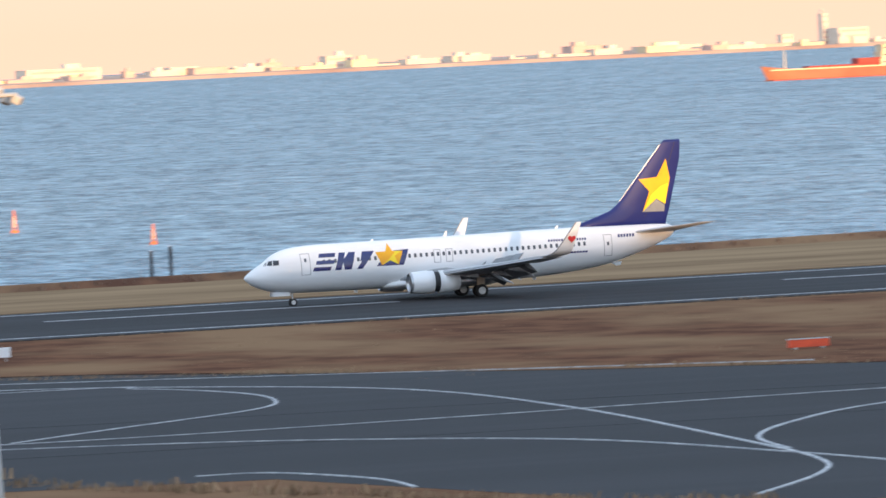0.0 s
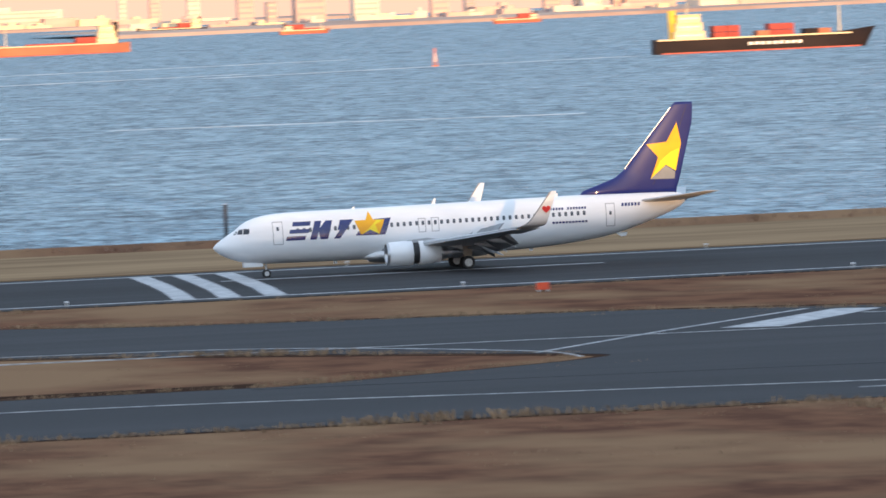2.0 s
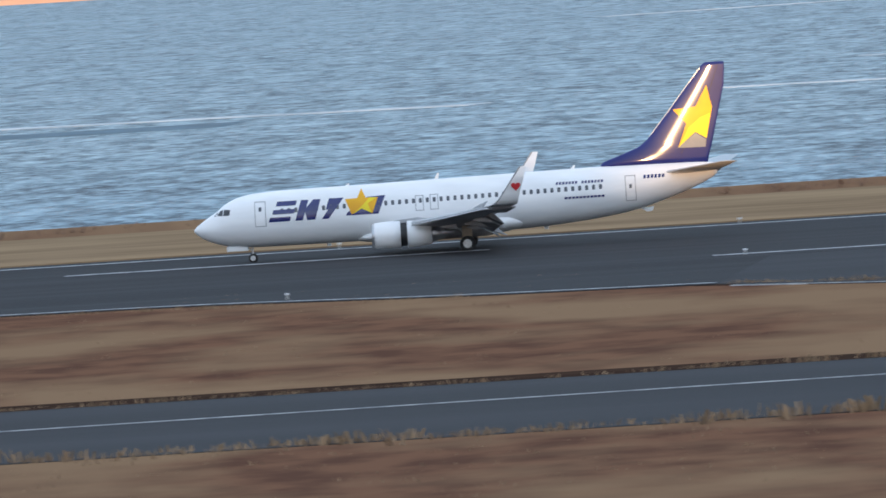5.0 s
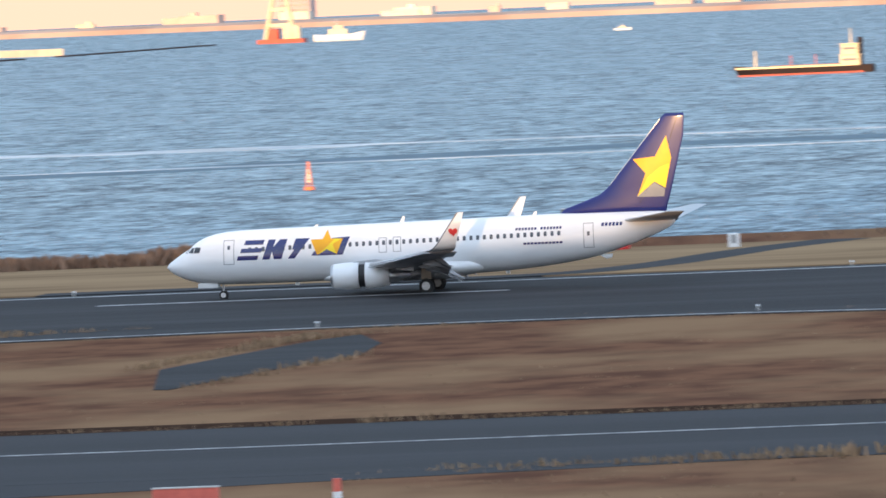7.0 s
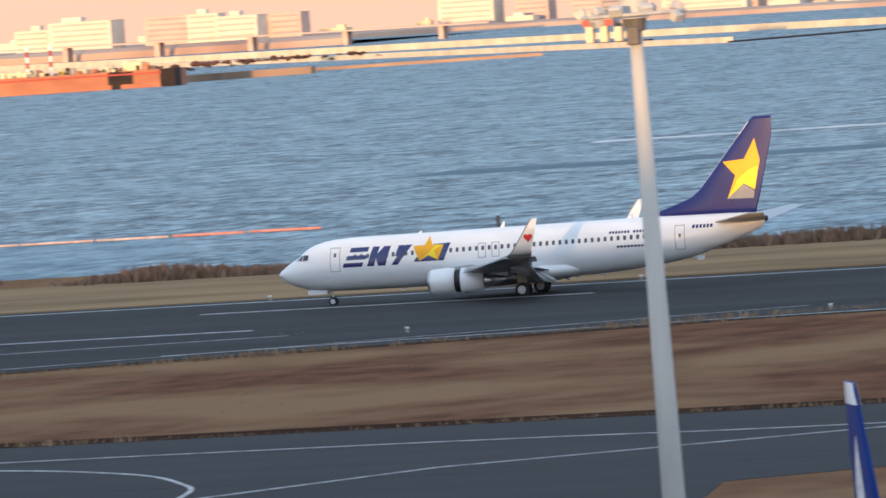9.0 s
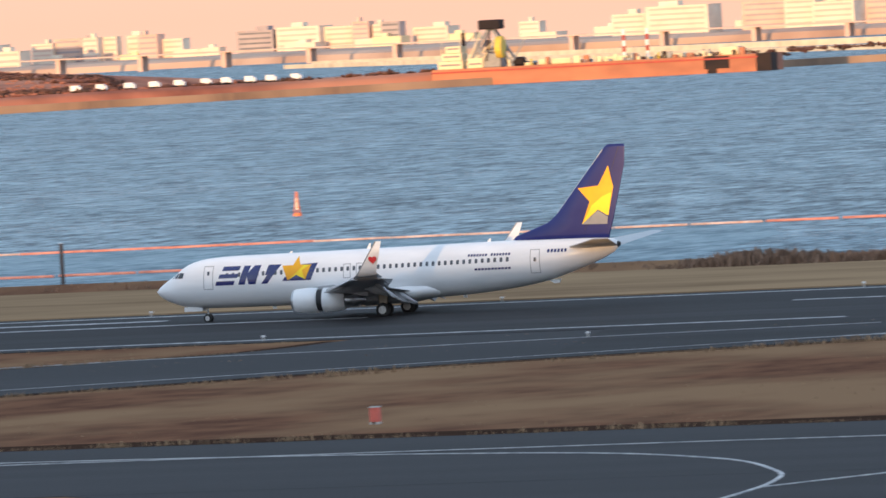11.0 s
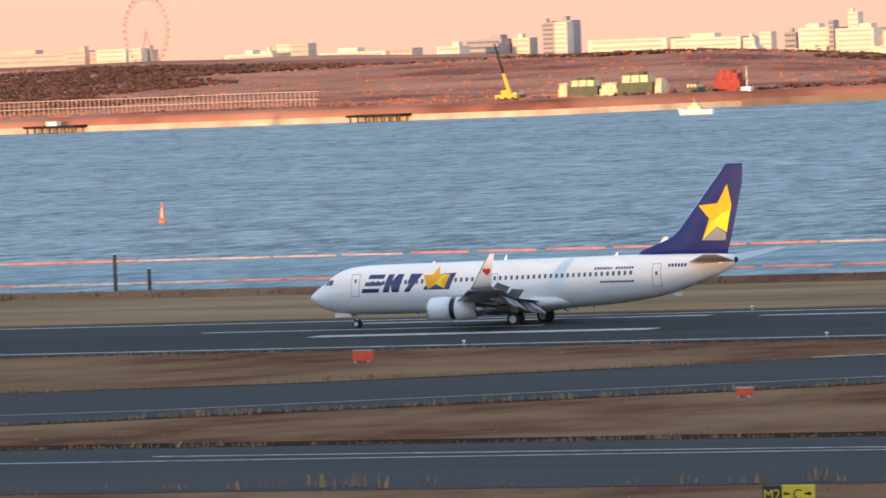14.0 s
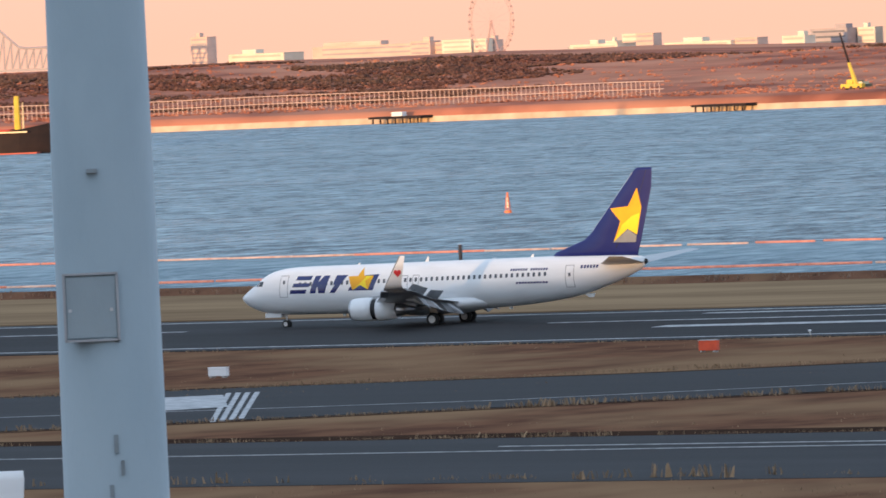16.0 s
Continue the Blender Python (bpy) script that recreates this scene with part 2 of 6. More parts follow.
def ground_sheet():
    bm = bmesh.new()
    xs = [-3000, -1500, -900] + [-600 + 6 * i for i in range(184)] + [700, 1200, 2000, 3000]
    prev = None
    for x in xs:
        sy = shore_y(x)
        line = [(-900, 0), (-120, 0), (340, 0), (616, 0), (660, 0.05), (sy - 5, 0.1), (sy - 2.2, 0.75), (sy - 0.4, 0.7), (sy + 1.5, SEA - 0.4), (sy + 40, SEA - 6)]
        col = [bm.verts.new((x, y, z)) for y, z in line]
        if prev:
            for i in range(len(col) - 1):
                bm.faces.new((prev[i], col[i], col[i + 1], prev[i + 1]))
        prev = col
    return bm


ground = tagged(part("ground", ground_sheet(), DRY_GRASS), "dry brown winter grass field beside the runways", "ground", kind="structure")
far_verge = part("verge", prism([(-3000, 618), (3000, 618), (3000, 660)] + [(x, shore_y(x) - 5.5) for x in range(620, -700, -20)] + [(-3000, 660)], 0.02, 0.12), MOWN_GRASS)
tagged(far_verge, "pale mown straw-coloured grass between runway and seawall", "grass verge", kind="structure")
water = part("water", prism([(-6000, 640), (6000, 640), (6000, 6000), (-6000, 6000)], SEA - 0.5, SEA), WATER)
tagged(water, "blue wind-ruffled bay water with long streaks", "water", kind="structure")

runway = tagged(part("runway", prism([(-3000, 556.5), (3000, 556.5), (3000, 617), (-3000, 617)], -0.3, 0.06), ASPHALT), "dark grey asphalt runway with rubber streaks", "runway", kind="structure")
taxiway = tagged(part("taxiway", prism([(-3000, 389), (82, 383), (200, 372), (3000, 372), (3000, 420), (167, 424), (82, 426), (-3000, 426)], -0.3, 0.03), TAXI_ASPHALT), "grey asphalt parallel taxiway", "taxiway", kind="structure")
branch = part("taxiway_branch", prism([(-190, 400), (-171, 396), (-157.5, 387), (-149.5, 380), (-138, 350), (-132, 300), (-75, 300), (-84.6, 368), (-78, 373), (-63, 377.5), (-40, 383), (-20, 386.5), (-20, 400)], -0.3, 0.024), TAXI_ASPHALT)
tagged(branch, "grey asphalt taxiway branching off towards the apron", "taxiway", kind="structure")
exit_right = part("taxiway_exit", prism(curve_through([(1.5, 557), (1.7, 520), (35.5, 489), (58.5, 473), (80.5, 450), (81.5, 440), (58.5, 424)]) + [(198.5, 400), (398.5, 300), (398.5, 428), (165.5, 434), (148.5, 449), (134.5, 468), (123.5, 486), (96.5, 505), (64.5, 517), (48.5, 530), (45.5, 545), (58.5, 557)], -0.3, 0.045), TAXI_ASPHALT)
tagged(exit_right, "grey asphalt taxiway exit widening into an apron", "taxiway", kind="structure")
apron = part("apron", prism([(88.5, 384), (84.5, 350), (98.5, 346), (108.5, 300), (418.5, 260), (418.5, 384)], -0.3, 0.016), TAXI_ASPHALT)
tagged(apron, "grey asphalt apron at the taxiway junction", "apron", kind="structure")
# paved shoulder where the two exits meet the runway
SHOULDER_EDGE = [(-160, 526), (-142, 532), (-113, 538), (-83, 541.5), (-60, 540), (-45, 536), (-31, 533), (-14, 524), (2, 519)]
shoulder = part("runway_shoulder", prism([(-180, 557), (-172, 520)] + curve_through(SHOULDER_EDGE) + [(6, 557)], -0.3, 0.055), ASPHALT)
tagged(shoulder, "dark asphalt shoulder between the runway exits", "runway", kind="structure")
exit_left = part("taxiway_exit", prism(curve_through([(-96, 556), (-110, 543), (-142, 528), (-177, 511), (-206, 487), (-232, 469), (-260, 450), (-300, 424)]) + [(-380, 424)] + curve_through([(-330, 466), (-287, 492), (-252, 504), (-222, 525), (-209, 535), (-202, 542), (-199, 556)]), -0.3, 0.05), TAXI_ASPHALT)
tagged(exit_left, "grey asphalt rapid exit taxiway leaving the runway", "taxiway", kind="structure")
service_road = part("service_road", prism([(-84.5, 469), (-83.5, 468.5), (-80.5, 487.6), (-77.3, 503), (-78.2, 518), (-81.6, 531.5), (-83.6, 525), (-86.2, 509), (-88.4, 493)], -0.3, 0.035), ASPHALT)
tagged(service_road, "dark asphalt service road crossing the grass", "road", kind="structure")


# dark strips along the edges of the paving: bare soil, and one broader band
for pts, w in ((curve_through([(-700, 428.9), (60, 428.9)]), 5.0), (curve_through([(-334, 465), (-289, 493), (-253, 505.5), (-223, 526.5), (-210, 536.5), (-203, 543), (-200.5, 555)]), 1.3), (curve_through([(-96, 554.5), (-110, 542), (-142, 526.5), (-177, 509.5), (-206, 485.5), (-232, 467.5), (-260, 448.5), (-298, 423)]), 1.3),
               (curve_through([(165.5, 435.5), (148.5, 450.5), (134.5, 469.5), (123.5, 487.5), (96.5, 506.5), (64.5, 518.5), (48.5, 531.5)]), 1.4), (curve_through([(-700, 387.8), (-165, 387.8)]), 1.2), (curve_through([(-50, 382), (-20, 385.4), (10, 383.6), (82, 381.8)]), 1.2), (curve_through([(1, 519), (35, 488), (58, 472), (80, 449), (81, 440), (58, 424)]), 1.2)):
    tagged(part("soil_edge", ribbon(pts, w, -0.1, 0.012), DARK_EDGING), "dark brown strip along the paving edge", "soil", kind="structure")

# ---- the airliner ----
NAVY = material("navy_paint", (0.010, 0.018, 0.115), 0.22, second=(0.014, 0.024, 0.14), scale=0.8, coat=0.5)
FIN_BLUE = material("fin_blue_paint", (0.010, 0.017, 0.125), 0.4, second=(0.014, 0.024, 0.145), scale=0.5, coat=0.32, gloss=0.14)
GOLD = material("gold_paint", (0.80, 0.42, 0.03), 0.35, second=(0.74, 0.36, 0.03), scale=0.8, coat=0.2, gloss=0.1)
YELLOW = material("yellow_paint", (0.85, 0.68, 0.04), 0.35, second=(0.78, 0.60, 0.04), scale=0.8, coat=0.2, gloss=0.1)
GREY_PAINT = material("grey_paint", (0.30, 0.31, 0.32), 0.4, second=(0.24, 0.25, 0.26), scale=0.8, gloss=0.15)
FLAP_GREY = material("flap_grey", (0.20, 0.205, 0.215), 0.5, second=(0.13, 0.135, 0.14), scale=0.8)
WING_GREY = material("wing_grey", (0.46, 0.47, 0.49), 0.4, second=(0.36, 0.37, 0.39), scale=0.7, stretch=(0.6, 2, 1), coat=0.15)
METAL = material("bare_metal", (0.55, 0.56, 0.58), 0.3, 0.9, second=(0.45, 0.46, 0.48), scale=2)
DARK = material("dark_cavity", (0.012, 0.012, 0.014), 0.6, second=(0.02, 0.02, 0.022), scale=2)
GLASS_DARK = material("cabin_glass", (0.03, 0.035, 0.045), 0.08, second=(0.04, 0.045, 0.055), scale=2)
CABIN_PANE = material("cabin_pane", (0.10, 0.11, 0.13), 0.15, second=(0.07, 0.08, 0.10), scale=3)
SEAM = material("seam_grey", (0.34, 0.35, 0.37), 0.5, second=(0.28, 0.29, 0.31), scale=3)
RUBBER = material("tyre_rubber", (0.018, 0.018, 0.019), 0.8, second=(0.03, 0.03, 0.03), scale=8)
RED = material("red_paint", (0.62, 0.03, 0.04), 0.4, second=(0.52, 0.03, 0.035), scale=1)
LIGHT_METAL = material("light_metal_hub", (0.62, 0.63, 0.64), 0.4, 0.3, second=(0.5, 0.5, 0.5), scale=6)
BROWN_STRUT = material("strut_primer", (0.42, 0.33, 0.24), 0.5, second=(0.35, 0.27, 0.2), scale=3)

# station from the nose, top, bottom, half width
HULL = [(-0.2, 2.62, 2.50, 0.05), (0.0, 2.86, 2.30, 0.30), (0.4, 3.16, 2.00, 0.68), (1.0, 3.56, 1.70, 1.03), (1.6, 3.92, 1.48, 1.30), (2.05, 4.30, 1.36, 1.46), (2.6, 4.62, 1.27, 1.60), (3.3, 4.87, 1.19, 1.72), (4.2, 5.04, 1.13, 1.81), (5.5, 5.15, 1.11, 1.87), (8, 5.20, 1.10, 1.88), (12, 5.23, 1.10, 1.88), (16, 5.28, 1.12, 1.88), (20, 5.33, 1.18, 1.88), (24, 5.38, 1.27, 1.88), (27, 5.42, 1.44, 1.84), (29.9, 5.45, 1.74, 1.68), (32.5, 5.45, 2.18, 1.38), (35, 5.42, 2.95, 0.98), (37, 5.36, 3.68, 0.58), (38.1, 5.26, 4.22, 0.32), (38.4, 5.10, 4.50, 0.18)]


def hull_at(x):
    s = HULL
    x = min(max(x, s[0][0]), s[-1][0])
    for i in range(len(s) - 1):
        if x <= s[i + 1][0]:
            break
    p, a, b, q = s[max(i - 1, 0)], s[i], s[i + 1], s[min(i + 2, len(s) - 1)]
    t = (x - a[0]) / (b[0] - a[0])
    out = []
    for k in (1, 2, 3):
        ma = (b[k] - p[k]) / max(b[0] - p[0], 1e-6) * (b[0] - a[0]) if p is not a else b[k] - a[k]
        mb = (q[k] - a[k]) / max(q[0] - a[0], 1e-6) * (b[0] - a[0]) if q is not b else b[k] - a[k]
        out.append((2 * t ** 3 - 3 * t * t + 1) * a[k] + (t ** 3 - 2 * t * t + t) * ma + (3 * t * t - 2 * t ** 3) * b[k] + (t ** 3 - t * t) * mb)
    return out


def hull_side(x, z):
    top, bot, w = hull_at(x)
    k = (z - (top + bot) / 2) / max((top - bot) / 2, 1e-3)
    return w * math.sqrt(max(0.0, 1 - min(1.0, k * k)))


def loft(rings, close=True):
    bm = bmesh.new()
    vs = [[bm.verts.new(p) for p in r] for r in rings]
    n = len(rings[0])
    for a, b in zip(vs, vs[1:]):
        for i in range(n):
            bm.faces.new((a[i], a[(i + 1) % n], b[(i + 1) % n], b[i]))
    if close:
        bm.faces.new(vs[0][::-1])
        bm.faces.new(vs[-1])
    bmesh.ops.recalc_face_normals(bm, faces=bm.faces[:])
    return bm


def hull_mesh(scale=1.0):
    xs = sorted({round(s[0], 2) for s in HULL} | {round(-0.15 + 0.25 * i, 2) for i in range(18)} | {4.5 + i for i in range(34)})
    rings = []
    for x in xs:
        top, bot, w = hull_at(x)
        c, h = (top + bot) / 2, (top - bot) / 2
        rings.append([(x, w * math.cos(2 * math.pi * i / 48), c + h * math.sin(2 * math.pi * i / 48)) for i in range(48)])
    return loft(rings)


def foil(x, y, z, chord, thick, n=14, tilt=0.0):
    """An aerofoil ring at a span station; tilt turns its thickness from z towards y (for fins and winglets)."""
    up, lo = [], []
    for i in range(n + 1):
        t = 0.5 - 0.5 * math.cos(math.pi * i / n)
        h = thick * chord * 5 * (0.2969 * math.sqrt(t) - 0.126 * t - 0.3516 * t * t + 0.2843 * t ** 3 - 0.1015 * t ** 4)
        up.append((t, h))
        lo.append((t, -h * 0.8))
    return [(x + t * chord, y + h * math.sin(tilt), z + h * math.cos(tilt)) for t, h in up + lo[-2:0:-1]]


FIN = [(5.0, 29.4, 8.3), (5.75, 30.1, 7.75), (6.2, 31.4, 6.6), (6.7, 32.75, 5.4), (7.2, 33.4, 4.88), (9.0, 34.9, 3.85), (11.0, 36.55, 2.72), (12.35, 37.65, 1.72), (12.6, 37.95, 1.4)]


def fin_chord(z):
    s = FIN
    z = min(max(z, s[0][0]), s[-1][0])
    for a, b in zip(s, s[1:]):
        if z <= b[0]:
            t = (z - a[0]) / (b[0] - a[0])
            return a[1] + t * (b[1] - a[1]), a[2] + t * (b[2] - a[2])
    return s[-1][1:]


FIN_THICK = 0.10


def fin_side(x, z):
    le, c = fin_chord(z)
    t = min(max((x - le) / c, 0.0), 1.0)
    return FIN_THICK * c * 5 * (0.2969 * math.sqrt(t) - 0.126 * t - 0.3516 * t * t + 0.2843 * t ** 3 - 0.1015 * t ** 4)


def decal(pts, side, proud=0.012, flip=1.0, cell=0.3):
    """A flat outline in x, z laid on the curved skin given by side(x, z), as a thin painted film."""
    bm = bmesh.new()
    f = bm.faces.new([bm.verts.new((x, 0, z)) for x, z in pts])
    bmesh.ops.triangulate(bm, faces=[f])
    for _ in range(6):
        long = [e for e in bm.edges if e.calc_length() > cell]
        if not long:
            break
        bmesh.ops.subdivide_edges(bm, edges=long, cuts=1)
        bmesh.ops.triangulate(bm, faces=bm.faces[:])
    for v in bm.verts:
        v.co.y = -flip * (side(v.co.x, v.co.z) + proud)
    bmesh.ops.recalc_face_normals(bm, faces=bm.faces[:])
    if bm.faces and sum(f.normal.y for f in bm.faces) * flip > 0:
        bmesh.ops.reverse_faces(bm, faces=bm.faces[:])
    r = bmesh.ops.extrude_face_region(bm, geom=bm.faces[:])
    for v in [g for g in r["geom"] if isinstance(g, bmesh.types.BMVert)]:
        v.co.y -= flip * 0.004
    return bm


def outline(x0, x1, z0, z1, w, lean=0.0):
    """Four thin strips round a door."""
    k = lean
    return [[(x0, z0), (x1, z0), (x1, z0 + w), (x0, z0 + w)], [(x0, z1 - w), (x1, z1 - w), (x1, z1), (x0, z1)], [(x0, z0 + w), (x0 + w, z0 + w), (x0 + w, z1 - w), (x0, z1 - w)], [(x1 - w, z0 + w), (x1, z0 + w), (x1, z1 - w), (x1 - w, z1 - w)]]


WING = [(0.9, 12.7, 9.3, 1.78, 0.135), (1.9, 13.7, 8.1, 1.92, 0.13), (5.6, 16.0, 5.3, 2.34, 0.12), (11, 18.9, 3.5, 2.95, 0.11), (16.7, 21.75, 1.85, 3.62, 0.10)]
WINGLET = [(16.7, 21.75, 1.85, 3.62, 0), (17.15, 22.05, 1.68, 3.76, 18), (17.48, 22.35, 1.45, 4.05, 45), (17.66, 22.75, 1.2, 4.6, 68), (17.86, 23.35, 0.88, 5.45, 78), (18.05, 23.98, 0.5, 6.35, 80)]


def wing_mesh(side):
    return loft([foil(x, side * y, z, c, th) for y, x, c, z, th in WING])


def winglet_mesh(side):
    return loft([foil(x, side * y, z, c, 0.09, tilt=-side * radians(a)) for y, x, c, z, a in WINGLET])


def wing_line(y):
    for a, b in zip(WING, WING[1:]):
        if y <= b[0]:
            t = (y - a[0]) / (b[0] - a[0])
            return [a[k] + t * (b[k] - a[k]) for k in (1, 2, 3)]
    return list(WING[-1][1:4])


def panel(y0, y1, from_te, length, drop, thick, side, lift=0.0):
    """A flap or spoiler panel: from_te ahead of the trailing edge, turned by its drop angle."""
    bm = bmesh.new()
    rings = []
    for y in (y0, y1):
        x, c, z = wing_line(y)
        hx, hz = x + c - from_te, z + lift
        k = length * (0.55 + 0.45 * c / wing_line(y0)[1])
        d = radians(drop)
        ring = []
        for t, h in ((0, 0.5), (0.25, 0.9), (0.6, 0.6), (1, 0.06), (1, -0.06), (0.6, -0.35), (0.25, -0.5), (0, -0.4)):
            ring.append((hx + t * k * math.cos(d) + h * thick * math.sin(d), side * y, hz - t * k * math.sin(d) + h * thick * math.cos(d)))
        rings.append(ring)
    return loft(rings)


def nacelle_rings(profile, y, z, n=32, inner=None):
    rings = []
    for x, r in profile:
        rings.append([(x, y + r * math.cos(2 * math.pi * i / n), z + r * (0.97 if math.sin(2 * math.pi * i / n) > 0 else 0.92) * math.sin(2 * math.pi * i / n)) for i in range(n)])
    return rings


def wheel_parts(parent, x, y, z, r, w, name):
    """A wheel at its axle: the tyre carries the rim, so that both turn."""
    bm = bmesh.new()
    prof = [(-w / 2, r * 0.62), (-w / 2, r * 0.86), (-w * 0.38, r * 0.97), (0, r), (w * 0.38, r * 0.97), (w / 2, r * 0.86), (w / 2, r * 0.62)]
    rings = [[(rr * math.cos(2 * math.pi * i / 24), yy, rr * math.sin(2 * math.pi * i / 24)) for i in range(24)] for yy, rr in prof]
    tyre = part(name, loft(rings), RUBBER, parent, "black rubber tyre", True)
    tyre.location = (x, y, z)
    bm = tube((0, -w * 0.53, 0), (0, w * 0.53, 0), r * 0.56, n=20)
    for k in range(8):
        a = 2 * math.pi * k / 8
        add_box(bm, r * 0.38 * math.cos(a) - 0.03, r * 0.38 * math.cos(a) + 0.03, -w * 0.56, w * 0.56, r * 0.38 * math.sin(a) - 0.03, r * 0.38 * math.sin(a) + 0.03)
    add_tube(bm, (0, -w * 0.6, 0), (0, w * 0.6, 0), r * 0.16, n=10)
    part("rim", bm, LIGHT_METAL, tyre, "pale metal wheel rim")
    return tyre


def airliner_body(plane, fin_mat, wing_mat):
    """Hull, wings, tail and engines, common to all the jets on the field."""
    hull = part("fuselage", hull_mesh(), WHITE, plane, "glossy white fuselage", True)
    fin = part("fin", loft([foil(x, 0, z, c, FIN_THICK, tilt=radians(90)) for z, x, c in FIN]), fin_mat, plane, "swept blue vertical fin", True)
    fair = part("wing_fairing", loft([[(x, w * math.cos(2 * math.pi * i / 24), z + h * math.sin(2 * math.pi * i / 24)) for i in range(24)] for x, w, z, h in ((11.6, 0.6, 1.35, 0.2), (12.6, 1.5, 1.4, 0.42), (14, 1.95, 1.5, 0.6), (18, 2.12, 1.6, 0.75), (21.3, 2.1, 1.75, 0.85), (23, 1.8, 1.9, 0.7), (24.6, 0.9, 1.9, 0.4))]), WHITE, plane, "white wing root fairing", True)
    for side in (-1, 1):
        part("wing", wing_mesh(side), wing_mat, plane, "swept grey wing", True)
        part("stabilizer", loft([foil(34.1, side * 0.3, 4.72, 4.5, 0.09), foil(34.9, side * 1.1, 4.80, 3.8, 0.09), foil(38.55, side * 7.15, 5.50, 1.25, 0.08)]), wing_mat, plane, "grey tailplane", True)
        y = side * 4.83
        cowl = part("engine_cowl", loft(nacelle_rings([(13.35, 0.74), (13.1, 0.78), (13.02, 0.84), (13.06, 0.90), (13.3, 0.98), (14.2, 1.05), (15.1, 1.05), (15.12, 0.92), (13.6, 0.74)], y, 1.56), False), WHITE, plane, "white engine cowl", True)
        part("inlet_lip", loft(nacelle_rings([(13.3, 0.73), (13.09, 0.775), (13.0, 0.84), (13.05, 0.905), (13.2, 0.955)], y, 1.56), False), METAL, cowl, "polished metal inlet lip", True)
        part("fan", loft(nacelle_rings([(13.28, 0.05), (13.5, 0.2), (13.55, 0.74), (13.6, 0.74)], y, 1.56)), DARK, cowl, "dark engine fan")
        sleeve = part("reverser_sleeve", loft(nacelle_rings([(15.62, 0.9), (15.6, 1.04), (16.5, 1.0), (17.4, 0.82), (17.4, 0.76), (15.7, 0.88)], y, 1.56), False), WHITE, plane, "white reverser sleeve slid aft", True)
        part("cascade", loft(nacelle_rings([(15.05, 0.90), (15.7, 0.90)], y, 1.56)), DARK, sleeve, "dark open reverser cascade")
        part("exhaust", loft(nacelle_rings([(17.0, 0.7), (17.6, 0.60), (18.3, 0.42), (18.3, 0.34), (19.0, 0.08)], y, 1.5)), METAL, plane, "metal exhaust nozzle", True)
        part("pylon", loft([[(14.3, y - 0.12, 2.45), (14.3, y + 0.12, 2.45), (14.8, y + 0.12, 2.62), (14.8, y - 0.12, 2.62)], [(16.4, y - 0.2, 2.1), (16.4, y + 0.2, 2.1), (16.4, y + 0.2, 2.75), (16.4, y - 0.2, 2.75)], [(19.2, y - 0.1, 1.75), (19.2, y + 0.1, 1.75), (19.2, y + 0.1, 2.3), (19.2, y - 0.1, 2.3)]]), wing_mat, plane)
    return hull, fin


def gear(plane, keyed):
    """Nose and main gear, with their wheels."""
    bm = tube((4.02, 0, 0.34), (3.98, 0, 1.6), 0.075)
    add_tube(bm, (4.02, -0.3, 0.34), (4.02, 0.3, 0.34), 0.05)
    add_tube(bm, (4.02, 0, 0.85), (3.1, 0, 1.5), 0.045)
    nose = part("nose_gear", bm, LIGHT_METAL, plane, "metal nose gear strut")
    for s in (-1, 1):
        part("gear_door", box(2.15, 3.7, s * 0.42 - 0.025, s * 0.42 + 0.025, 0.92, 1.3, 0.02), WHITE, plane, "white nose gear door")
        keyed.append((wheel_parts(plane, 4.02, s * 0.2, 0.34, 0.34, 0.2, "nose_wheel"), 0.34))
    for s in (-1, 1):
        y = s * 2.86
        bm = tube((19.92, y, 0.56), (19.85, y, 2.2), 0.13)
        add_tube(bm, (19.92, y - 0.55, 0.56), (19.92, y + 0.55, 0.56), 0.09)
        add_tube(bm, (19.92, y, 1.0), (18.95, y - s * 0.2, 2.0), 0.06)
        add_tube(bm, (19.92, y, 1.1), (19.92, y - s * 1.2, 1.8), 0.07)
        part("main_gear", bm, LIGHT_METAL, plane, "metal main gear strut")
        part("leg_door", box(19.55, 20.3, y + s * 0.28 - 0.03, y + s * 0.28 + 0.03, 1.05, 2.1, 0.02), BROWN_STRUT, plane, "tan main gear leg door")
        for k in (-0.42, 0.42):
            keyed.append((wheel_parts(plane, 19.92, y + k, 0.565, 0.565, 0.4, "main_wheel"), 0.565))


def slant(x0, x1, z0, z1, lean=0.33):
    return [(x0 + lean * (z0 - 3.0), z0), (x1 + lean * (z0 - 3.0), z0), (x1 + lean * (z1 - 3.0), z1), (x0 + lean * (z1 - 3.0), z1)]


